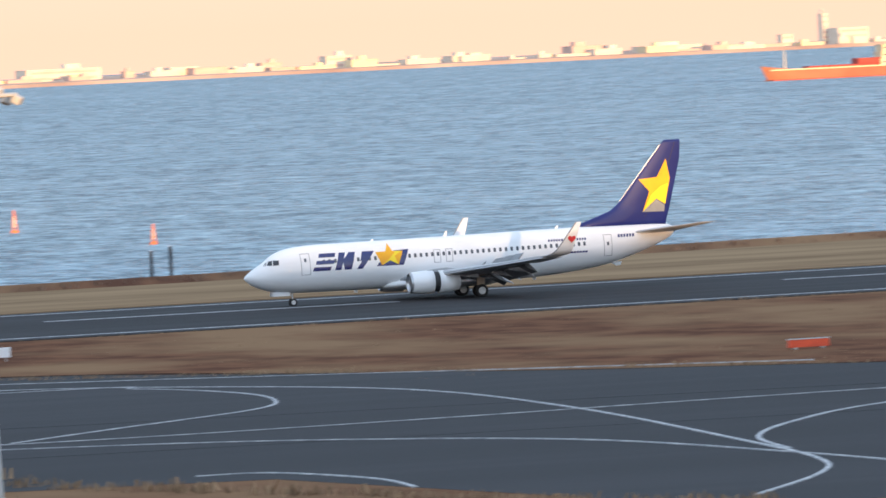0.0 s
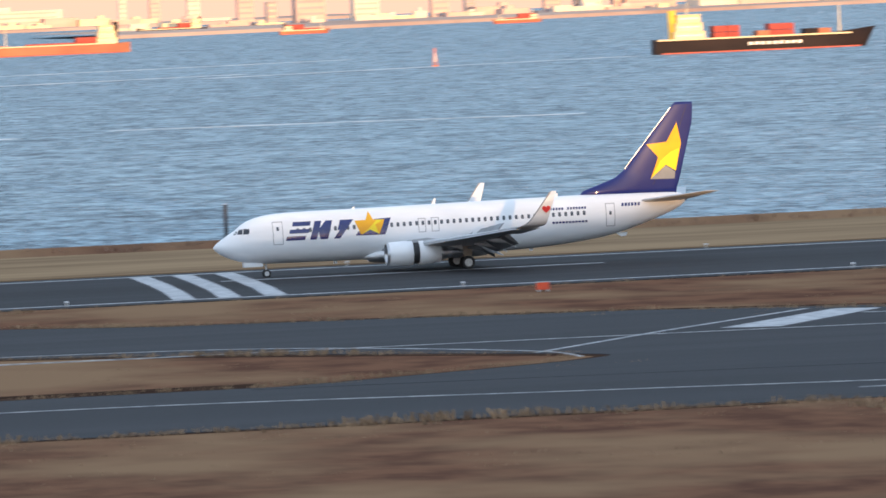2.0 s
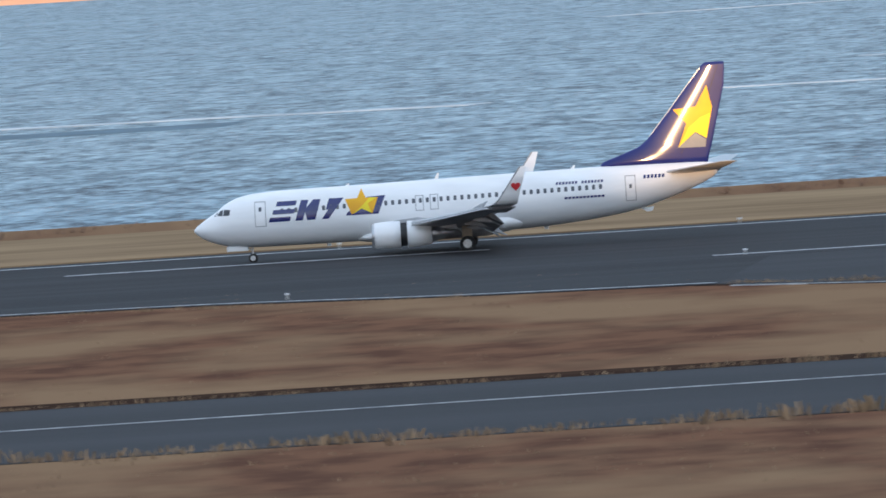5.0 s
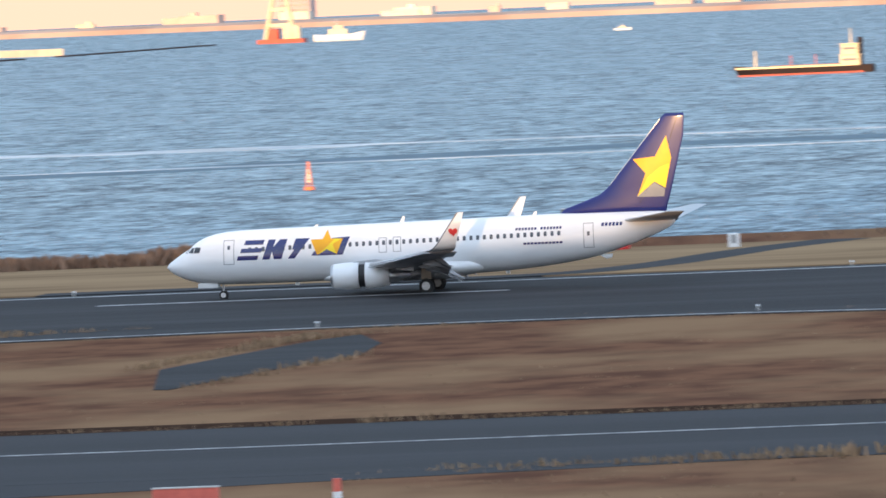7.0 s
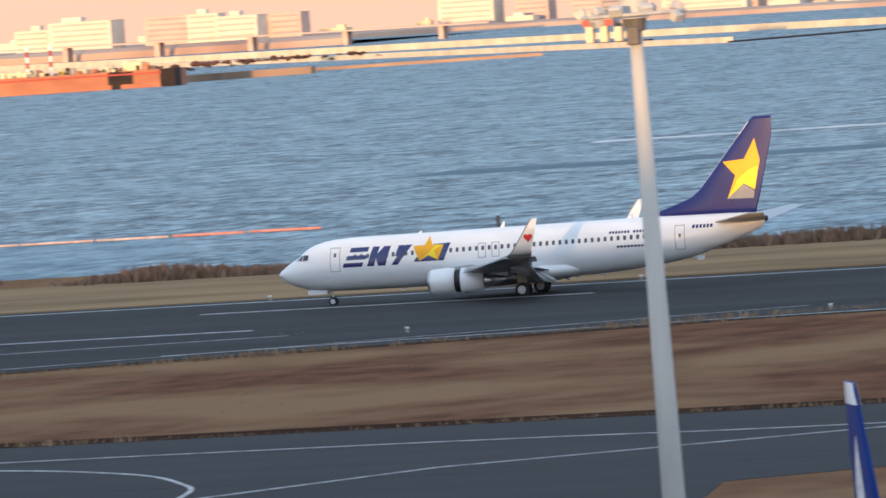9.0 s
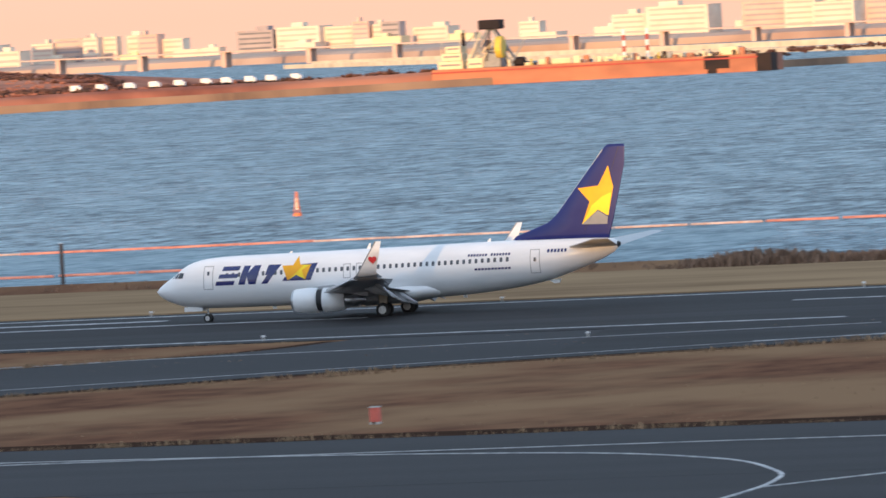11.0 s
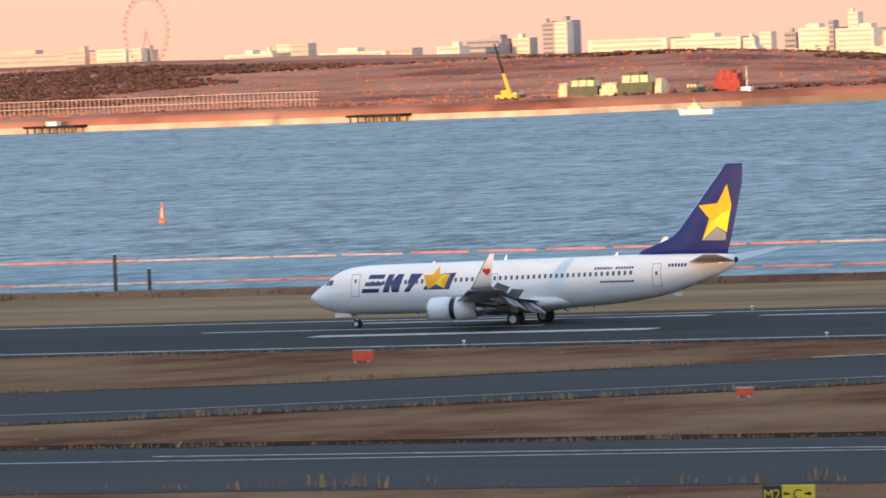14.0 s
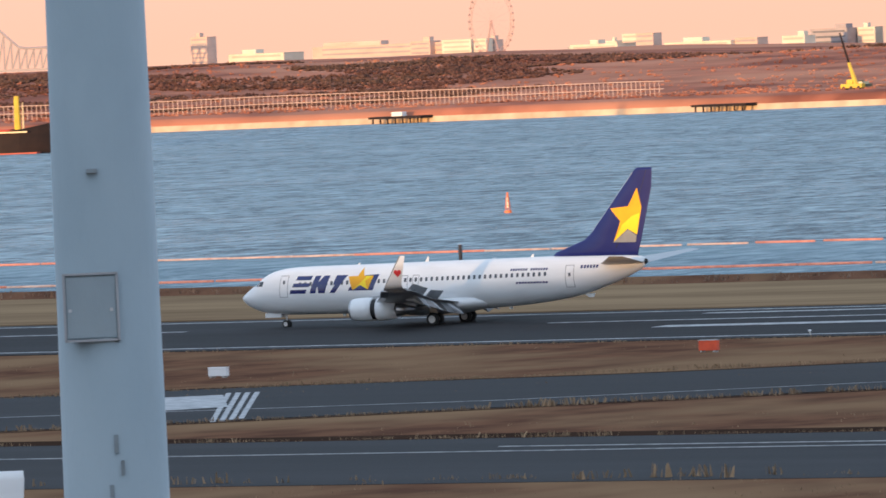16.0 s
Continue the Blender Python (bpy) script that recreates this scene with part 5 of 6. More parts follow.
BUILDINGS_RIDGE = [  # x from, x to, bottom, top
    (-1940, -1927, 15, 29),
    (-1912, -1863, 11, 17),
    (-1863, -1820, 9, 16),
    (-1818, -1811, 10, 15),
    (-1801, -1794, 11, 18),
    (-1794, -1787, 10, 17),
    (-1780, -1758, 9, 19),
    (-1759, -1756, 9, 23),
    (-1755, -1732, 9, 18),
    (-1751, -1745, 18, 27),
    (-1732, -1698, 9, 16),
    (-1698, -1681, 8, 12),
    (-1939, -1932, 14, 28),
    (-1933, -1924, 15, 28),
    (-1986, -1963, 13, 20),
    (-1962, -1951, 14, 20),
    (-2108, -2097, 16, 22),
    (-2145, -2115, 9, 16),
    (-2114, -2108, 9, 18),
]
BUILDINGS_FAR_LEFT = [  # x from, x to, bottom, top
    (-2214, -2201, 16, 23),
    (-2192, -2173, 15, 23),
    (-2169, -2159, 16, 22),
    (-2050, -2008, 10, 16),
    (-2008, -1994, 10, 17),
    (-1972, -1958, 11, 17),
    (-2282, -2172, 14, 22),
    (-2167, -2159, 16, 23),
    (-2354, -2343, 17, 31),
    (-2108, -2078, 10, 17),
    (-2071, -2060, 15, 22),
    (-2335, -2298, 17, 20),
]


rnd = random.Random(21)


def building(x0, x1, base, top, y, mat, k):
    """A far block: body, roof house, and bands of windows standing a little proud."""
    w, h = x1 - x0, top - base + 2
    depth = min(max(w, 8), 24)
    b = thing("building", (x0 + x1) / 2, y, base - 2, "distant block building on the far shore in low sun", "building", "buildings across the bay")
    body = part("wall", box(-w / 2, w / 2, 0, depth, 0, h), mat, b)
    n = max(2, int(h / 2.6)) if h > 9 else 0
    for i in range(n):
        if mat is WINDOW_BAND:
            break
        z = h * (i + 0.35) / n
        part("window_strip", box(-w / 2 + 0.06 * w, w / 2 - 0.06 * w, -0.06, 0.02, z, z + 0.38 * h / n), FACADE_ROSE if mat is FACADE_PALE else FACADE_HAZE_GREY if mat is not FACADE_HAZE_GREY else WINDOW_BAND, body)
    part("roof", box(-w / 2 - 0.15, w / 2 + 0.15, -0.15, depth, h, h + 0.35), mat, b)
    if k % 3 != 1:
        rw = w * rnd.uniform(0.15, 0.35)
        rx = rnd.uniform(-0.3, 0.3) * w
        part("roof_house", box(rx - rw / 2, rx + rw / 2, depth * 0.3, depth * 0.7, h + 0.35, h + 0.35 + min(2.4, 0.16 * h + 0.8)), mat, b)
    return b


def row_of(items, y, base, mats):
    for k, (x0, x1, z0, z1) in enumerate(items):
        building(x0, x1, base, max(z1, base + 3), y + rnd.uniform(0, 25), mats[k % len(mats)], k)


P3 = [FACADE_PALE, FACADE_ROSE, FACADE_PALE, FACADE_HAZE_GREY, FACADE_PALE]
row_of(TOWERS_RIGHT, 4010, -0.5, [FACADE_ROSE, FACADE_HAZE_GREY, FACADE_ROSE, FACADE_PALE])
row_of(LOW_RIGHT, 3985, -0.5, [FACADE_PALE, FACADE_PALE, FACADE_ROSE])
row_of(TOWERS_MIDDLE, 4660, 0, P3)
row_of(BUILDINGS_BAY, 4360, 1, [FACADE_PALE, FACADE_ROSE, FACADE_ROSE, FACADE_HAZE_GREY, FACADE_PALE])
row_of(BUILDINGS_LEFT, 4310, 4, P3)
row_of(PLANTS_LEFT, 3910, 4, [FACADE_PALE, FACADE_ROSE, FACADE_PALE])
row_of(BUILDINGS_RIDGE, 4160, 4, [FACADE_HAZE_GREY, FACADE_PALE, FACADE_PALE, FACADE_PALE, FACADE_PALE, FACADE_HAZE_GREY, FACADE_PALE])
row_of(BUILDINGS_FAR_LEFT, 4090, 4, [FACADE_ROSE, FACADE_PALE])
# low sheds that fill the far waterfronts
for x0, x1, y, base, n in ((500, 1560, 3975, -0.5, 60), (-150, 660, 4640, 0, 44), (-1300, -300, 4340, 1, 26), (-1800, -1250, 4300, 4, 16), (-2500, -1700, 4150, 5, 34)):
    for k in range(n):
        x = x0 + (x1 - x0) * (k + rnd.random()) / n
        w = rnd.uniform(5, 22)
        building(x, x + w, base, base + rnd.uniform(2.0, 5.0), y + rnd.uniform(-3, 12), rnd.choice([FACADE_PALE, FACADE_PALE, FACADE_ROSE, SHIP_CREAM]), k)


def land_strip(name, front, depth, height, label, mat):
    """A low shore: a sloped sea wall in front and flat land behind."""
    bm = bmesh.new()
    prev = None
    for i, (x, y) in enumerate(front):
        h = height * (0.9 + 0.2 * noise.noise((x * 0.01, 2, 0)))
        col = [bm.verts.new(c) for c in ((x, y, SEA - 1), (x, y + 3, h * 0.6), (x, y + 12, h), (x, y + depth, h))]
        if prev:
            for a in range(3):
                bm.faces.new((prev[a], col[a], col[a + 1], prev[a + 1]))
        prev = col
    bmesh.ops.recalc_face_normals(bm, faces=bm.faces[:])
    return tagged(part(name, bm, mat), label, "shore", kind="structure")


def line_of(pts, n=24):
    return [(a[0] + (b[0] - a[0]) * k / n, a[1] + (b[1] - a[1]) * k / n) for a, b in zip(pts, pts[1:]) for k in range(n)] + [pts[-1]]


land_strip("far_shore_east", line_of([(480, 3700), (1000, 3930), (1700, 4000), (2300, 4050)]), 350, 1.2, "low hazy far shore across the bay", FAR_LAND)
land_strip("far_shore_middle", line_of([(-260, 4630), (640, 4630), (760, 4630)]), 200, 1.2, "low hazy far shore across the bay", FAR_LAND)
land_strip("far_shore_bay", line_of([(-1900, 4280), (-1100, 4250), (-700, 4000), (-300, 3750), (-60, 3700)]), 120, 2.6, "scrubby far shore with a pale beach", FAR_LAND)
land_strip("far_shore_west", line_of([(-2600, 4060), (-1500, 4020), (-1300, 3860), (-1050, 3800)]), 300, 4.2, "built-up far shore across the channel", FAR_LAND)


# the landfill island in front: sea wall, quay flat, and a scrub-covered ridge
def island_front(x):
    pts = ((-1700, 2120), (-1250, 2160), (-1208, 2164), (-1000, 2150), (-960, 2205), (-900, 2300), (-820, 2390), (-740, 2470), (-640, 2560))
    for a, b in zip(pts, pts[1:]):
        if x <= b[0]:
            return a[1] + (x - a[0]) / (b[0] - a[0]) * (b[1] - a[1])
    return pts[-1][1]


def island_height(x, d):
    """Height at d metres behind the sea wall."""
    n1 = noise.noise((x * 0.006, d * 0.004, 1.5))
    n2 = noise.noise((x * 0.02, d * 0.02, 5.5))
    flat = 3.6 + 0.4 * n2
    wx, wy = x + d * 0.12, island_front(x) + 3 + d
    k = min(max((-0.395 - wx / wy) / 0.045, 0), 1)
    sink = min(max((wx / wy + 0.392) / 0.01, 0), 1) * min(max((d - 110) / 40, 0), 1)
    rise = min(max((d - 150) / 380, 0), 1)
    rise = rise * rise * (3 - 2 * rise)
    ridge = (1.0 + 8.6 * k + 4.0 * min(max((-1420 - x) / 160, 0), 1) + 2.0 * n1 * (0.2 + 0.8 * k)) * rise
    hill = 1.5 * math.exp(-((x + 1180) / 90) ** 2) * rise
    z = flat + ridge + hill + 0.6 * n2 * rise
    return z + (SEA - 2 - z) * sink


def island_mesh():
    bm = bmesh.new()
    prev = None
    for i in range(150):
        x = -1900 + 1090 * i / 149
        fy = island_front(x)
        cut = 1.0 if x < -1000 else max(0.25, 1 - (x + 1000) / 330)
        ds = [q * cut for q in (0, 2, 7, 20, 60, 120, 170, 220, 270, 320, 370, 420, 480, 540, 620, 800)]
        col = [bm.verts.new((x, fy - 1, SEA - 2)), bm.verts.new((x, fy, SEA + 0.5)), bm.verts.new((x, fy + 0.6, SEA + 1.8))] + [bm.verts.new((x + d * 0.12, fy + 3 + d, island_height(x, d) * (0.8 if d < 3 else 1))) for d in ds]
        if x > -740:
            for v in col[3:]:
                v.co.z = min(v.co.z, 3.0)
        if prev:
            for a in range(len(col) - 1):
                f = bm.faces.new((prev[a], col[a], col[a + 1], prev[a + 1]))
                f.material_index = 1 if a < 2 else 0
        prev = col
    bmesh.ops.recalc_face_normals(bm, faces=bm.faces[:])
    return bm


island = part("landfill_island", island_mesh(), [LAND, SEAWALL], None, "", True)
tagged(island, "brown landfill island with a pale sunlit sea wall", "island", kind="structure")


def scrub_clumps(count, zone, name, label, seed, sizes, mat=SCRUB):
    r = random.Random(seed)
    verts, faces = [], []
    made = 0
    while made < count:
        x, d = zone(r)
        if x is None:
            continue
        y, z = island_front(x) + 3 + d, island_height(x, d)
        if z < 1.5:
            continue
        made += 1
        s = r.uniform(*sizes)
        for _ in range(5):
            cx, cy, cz = x + d * 0.12 + r.gauss(0, s * 0.8), y + r.gauss(0, s), z + s * r.uniform(0.1, 0.6)
            q = s * r.uniform(0.4, 0.8)
            i = len(verts)
            for k in range(6):
                a = k * math.pi / 3 + r.uniform(-0.3, 0.3)
                verts.append((cx + q * math.cos(a) * r.uniform(0.7, 1.2), cy + q * math.sin(a), cz + q * r.uniform(-0.3, 0.2)))
            verts += [(cx + r.gauss(0, 0.2 * q), cy, cz + q * r.uniform(0.6, 1.1)), (cx, cy, cz - q)]
            faces += [(i + k, i + (k + 1) % 6, i + 6) for k in range(6)] + [(i + (k + 1) % 6, i + k, i + 7) for k in range(6)]
    me = bpy.data.meshes.new(name)
    me.from_pydata(verts, [], faces)
    me.materials.append(mat)
    return tagged(new(name, me), label, "scrub", kind="stuff")


def ridge_zone(r):
    x, d = r.uniform(-1800, -940), r.uniform(170, 600)
    if noise.noise((x * 0.008, d * 0.01, 8.0)) < -0.05 + (0.55 if -1290 < x < -1080 and d < 480 else 0):
        return None, None
    return x, d


scrub_clumps(14000, ridge_zone, "ridge_scrub", "dark leafless winter scrub on the ridge", 31, (0.45, 1.2))
scrub_clumps(5200, lambda r: (r.uniform(-1800, -900), 15 + 600 * r.random() ** 1.4), "island_grass", "rough reddish winter grass covering the landfill", 33, (0.3, 0.75), LAND)
scrub_clumps(320, lambda r: (r.uniform(-1000, -720), r.uniform(20, 150)), "shore_scrub", "low brown scrub behind the sea wall", 32, (0.5, 1.4))


def on_island(x, d):
    return (x + d * 0.12, island_front(x) + 3 + d, island_height(x, d))


# a long wind fence, a quay with plant and stacks, trucks, a mobile crane
fence = thing("wind_fence", 0, 0, 0, "long pale slatted wind fence behind the sea wall", "fence")
for k in range(184):
    x = -1420 + 1.65 * k
    px, py, pz = on_island(x, 60)
    ob = part("post", tube((px, py, pz - 0.5), (px, py, pz + 4.7), 0.11, n=5), FACADE_ROSE, fence)
for z in (2.2, 4.6):
    for k in range(23):
        a, b = on_island(-1420 + 13.2 * k, 60), on_island(-1420 + 13.2 * (k + 1), 60)
        part("rail", tube((a[0], a[1], a[2] + z), (b[0], b[1], b[2] + z), 0.13, n=5), FACADE_ROSE, fence)
for x, w, h, m, nm in ((-1062, 4, 4.5, SHIP_CREAM, "white_silo"), (-1050, 14, 6.0, GREEN_STEEL, "hopper_plant"), (-1034, 8, 4.2, SHIP_CREAM, "container_stack"), (-1018, 16, 7.2, GREEN_STEEL, "hopper_plant"), (-1005, 3, 5.0, SHIP_CREAM, "white_silo"), (-993, 6, 3.2, GREEN_STEEL, "container_stack"), (-980, 12, 6.5, CONTAINER_RED, "red_conveyor"), (-1095, 9, 2.5, GREEN_STEEL, "container_stack")):
    x, w = -1031 + (x + 1062) * 0.56, w * 0.72
    x0, y0, z0 = on_island(x, 62)
    t = thing(nm, x0, y0, z0 - 0.2, "sunlit quayside plant standing on the landfill island", "quay plant")
    part("body", box(-w / 2, w / 2, -3, 3, 0, h * 0.55, 0.1), m, t)
    part("upper", box(-w * 0.4, w * 0.36, -2.4, 2.4, h * 0.55, h * 0.85), SHIP_CREAM if m is GREEN_STEEL else m, t)
    bm = bmesh.new()
    for lx in (-0.45, -0.15, 0.15, 0.45):
        add_tube(bm, (lx * w, -3.1, 0), (lx * w * 0.8, -2.2, h), 0.18, n=5)
    part("frame", bm, m, t)
    part("top", box(-w * 0.3, w * 0.2, -1.5, 1.5, h * 0.85, h), m, t)
x0, y0, z0 = on_island(-1032, 30)
crane = thing("mobile_crane", x0, y0, z0, "yellow mobile crane with a dark raised boom", "crane")
part("carrier", box(-3.5, 3.5, -1.3, 1.3, 0.4, 1.7, 0.1), YELLOW_STEEL, crane)
part("boom_base", tube((1.0, 0, 1.6), (-1.0, 0, 8.0), 0.75, 0.5, 6), YELLOW_STEEL, crane, "yellow lower boom")
part("boom", tube((-1.0, 0, 8.0), (-3.6, 0, 17.0), 0.42, 0.28, 6), HULL_DARK, crane, "dark upper boom")
part("cab", box(-1.6, 0.4, -1.0, 1.0, 1.7, 3.0, 0.1), YELLOW_STEEL, crane)
for lx in (-2.4, 0, 2.4):
    part("wheel", tube((lx, -1.4, 0.5), (lx, 1.4, 0.5), 0.5, n=12), RUBBER, crane)
for k in range(10):
    x0, y0, z0 = on_island(-921 + 5.4 * k + 1.2 * noise.noise((k * 0.7, 1, 1)), 46)
    t = thing("truck", x0, y0, z0, "white box truck parked behind the sea wall", "truck", "trucks in a row")
    t.scale = (0.8, 0.8, 0.72)
    part("cargo_box", box(-1.7, 1.5, -1.2, 1.2, 0.9, 3.2, 0.05), WHITE, t)
    part("cab", box(1.55, 2.5, -1.1, 1.1, 0.6, 2.5, 0.15), WHITE, t)
    for lx in (-1.0, 1.9):
        part("wheel", tube((lx, -1.25, 0.5), (lx, 1.25, 0.5), 0.5, n=10), RUBBER, t)
for x, w in ((-1167, 18), (-1054, 18)):
    j = thing("jetty", x, island_front(x) - 5, SEA, "dark low jetty on piles in front of the sea wall", "jetty")
    part("deck", box(-w / 2, w / 2, -3, 5, 1.5, 2.2), HULL_DARK, j)
    for k in range(7):
        part("pile", tube((-w / 2 + w * (k + 0.5) / 7, -2.5, -3), (-w / 2 + w * (k + 0.5) / 7, -2.5, 1.6), 0.3, n=8), HULL_DARK, j)
    if x < -1100:
        part("shed", box(-2.0, 1.6, -1, 2, 2.2, 3.5), WHITE, j)
quay_end = tagged(part("quay_wall", prism([(-960, 2203), (-700, 2495), (-700, 2500), (-962, 2208)], SEA - 1, 1.3), QUAY), "stained brown quay wall along the channel", "quay", kind="structure")
beacon = thing("beacon_mast", -962, 2212, 3.4, "thin white beacon mast at the quay corner", "mast")
part("pole", tube((0, 0, 0), (0, 0, 7.5), 0.18, 0.1, 8), WHITE, beacon)
part("hut", box(-1.5, 1.5, -1, 1, 0, 1.4), WHITE, beacon)


# ---- the long bridge and the truss bridge ----
bridge = thing("road_bridge", 0, 3800, 0, "long low road bridge on piers across the channel", "bridge")
a, b = Vector((-1640, 150, 7.6)), Vector((-960, -60, 5.6))
d = (b - a)
for k in range(24):
    bm = bmesh.new()
    p, q = a + d * (k / 24), a + d * ((k + 1) / 24)
    add_prism(bm, [(p.x, p.y), (q.x, q.y), (q.x, q.y + 14), (p.x, p.y + 14)], (p.z + q.z) / 2 - 0.35, (p.z + q.z) / 2 + 0.35)
    part("deck_span", bm, FACADE_ROSE, bridge, "pinkish bridge deck")
for k in range(13):
    p = a + d * ((k + 0.5) / 13)
    part("pier", box(p.x - 1.2, p.x + 1.2, p.y + 1, p.y + 10, SEA - 1, p.z - 0.3), FACADE_ROSE, bridge, "rosy concrete pier")
truss = thing("truss_bridge", -2431, 3990, 0, "pale steel truss bridge with a tall peak, hazy in the distance", "bridge")
part("deck", box(-110, 90, -3, 3, 16, 17.5), FACADE_HAZE_GREY, truss)
bm = bmesh.new()
for k in range(40):
    x = -110 + 5 * k
    h0, h1 = [29 + 24 * max(0, 1 - abs(xx + 4) / 30) for xx in (x, x + 5)]
    add_tube(bm, (x, 0, h0), (x + 5, 0, h1), 0.85, n=5)
    add_tube(bm, (x, 0, 17), (x + 5, 0, h1), 0.45, n=5)
    add_tube(bm, (x + 5, 0, 17), (x + 5, 0, h1), 0.45, n=5)
part("truss", bm, FACADE_HAZE_GREY, truss, "lattice of pale steel")
for x in (-80, -5, 70):
    part("pier", box(x - 3, x + 3, -3, 3, -1, 16), FACADE_PALE, truss)

# ---- the big wheel ----
bw_ = thing("ferris_wheel", -2130, 4050, 13, "tall pale pink ferris wheel on the far shore", "ferris wheel")
ring = bmesh.new()
spoke = bmesh.new()
for k in range(40):
    a0, a1 = 2 * math.pi * k / 40, 2 * math.pi * (k + 1) / 40
    for s, rr in ((-0.7, 19.4), (0.7, 19.4), (0, 17.6)):
        add_tube(ring, (rr * math.cos(a0), s, 20 + rr * math.sin(a0)), (rr * math.cos(a1), s, 20 + rr * math.sin(a1)), 0.18, n=4)
    if k % 2 == 0:
        add_tube(spoke, (0, 0, 20), (18 * math.cos(a0), 0, 20 + 18 * math.sin(a0)), 0.035, n=4)
wr = part("rim", ring, WHEEL_PINK, bw_, "pale pink wheel rim")
part("spokes", spoke, WHEEL_PINK, bw_)
for s in (-1, 1):
    part("leg", tube((0, 0, 20), (s * 9, 0, -9), 0.4, n=6), WHEEL_PINK, bw_)
cab = mesh("gondola", box(-0.5, 0.5, -0.5, 0.5, -0.6, 0.6, 0.15), WHEEL_PINK)
for k in range(32):
    g_ = new("gondola", cab)
    g_.parent = bw_
    g_.location = (20.2 * math.cos(2 * math.pi * k / 32), 0, 20 + 20.2 * math.sin(2 * math.pi * k / 32))
bw_.rotation_euler = (0, 0, radians(-24))


# ---- ships and boats ----
def ship_hull(length, beam, depth, bow_rise, way, z0=-1.0):
    """A hull from stern (0) to bow (1); way is the direction of the bow along x."""
    rings = []
    for k in range(15):
        t = k / 14
        w = beam / 2 * (min(1, 0.75 + t * 1.5) if t < 0.2 else 1.0) * (1 - max(0, (t - 0.72) / 0.28) ** 2 * 0.96)
        top = depth * (1 + 0.12 * max(0, 0.12 - t) / 0.12) + bow_rise * max(0, (t - 0.72) / 0.28) ** 1.5
        x = way * (t - 0.5) * length
        rake = way * 0.05 * length * max(0, (t - 0.8) / 0.2)
        rings.append([(x - rake * 0.6, -w * 0.6, z0), (x - rake * 0.5, -w * 0.95, z0 + 0.9), (x + rake * 0.5, -w, top), (x + rake * 0.5, w, top), (x - rake * 0.5, w * 0.95, z0 + 0.9), (x - rake * 0.6, w * 0.6, z0)])
    return loft(rings)


def deckhouse(s, x, beam, tiers, w, z, mat, funnel, way):
    for k in range(tiers):
        ww = w * (1 - 0.13 * k)
        house = part("deckhouse", box(x - ww / 2, x + ww / 2, -beam * (0.44 - 0.03 * k), beam * (0.44 - 0.03 * k), z + 2.3 * k, z + 2.3 * (k + 1) - 0.1, 0.08), mat, s, "sunlit cream deckhouse")
        part("porthole_strip", box(x - ww * 0.4, x + ww * 0.4, -beam * (0.44 - 0.03 * k) - 0.04, -beam * (0.44 - 0.03 * k) + 0.02, z + 2.3 * k + 1.0, z + 2.3 * k + 1.5), WINDOW_BAND, house)
        part("deck_edge", box(x - ww / 2 - 0.3, x + ww / 2 + 0.3, -beam * 0.46, beam * 0.46, z + 2.3 * (k + 1) - 0.12, z + 2.3 * (k + 1)), mat, house)
    part("funnel", tube((x - way * w * 0.45, 0, z), (x - way * w * 0.5, 0, z + 2.3 * tiers + 1.2), w * 0.16, w * 0.14, 12), funnel, s, "funnel")
    part("radar_mast", tube((x, 0, z + 2.3 * tiers - 0.1), (x, 0, z + 2.3 * tiers + 3.2), 0.2, 0.08, 6), mat, s)


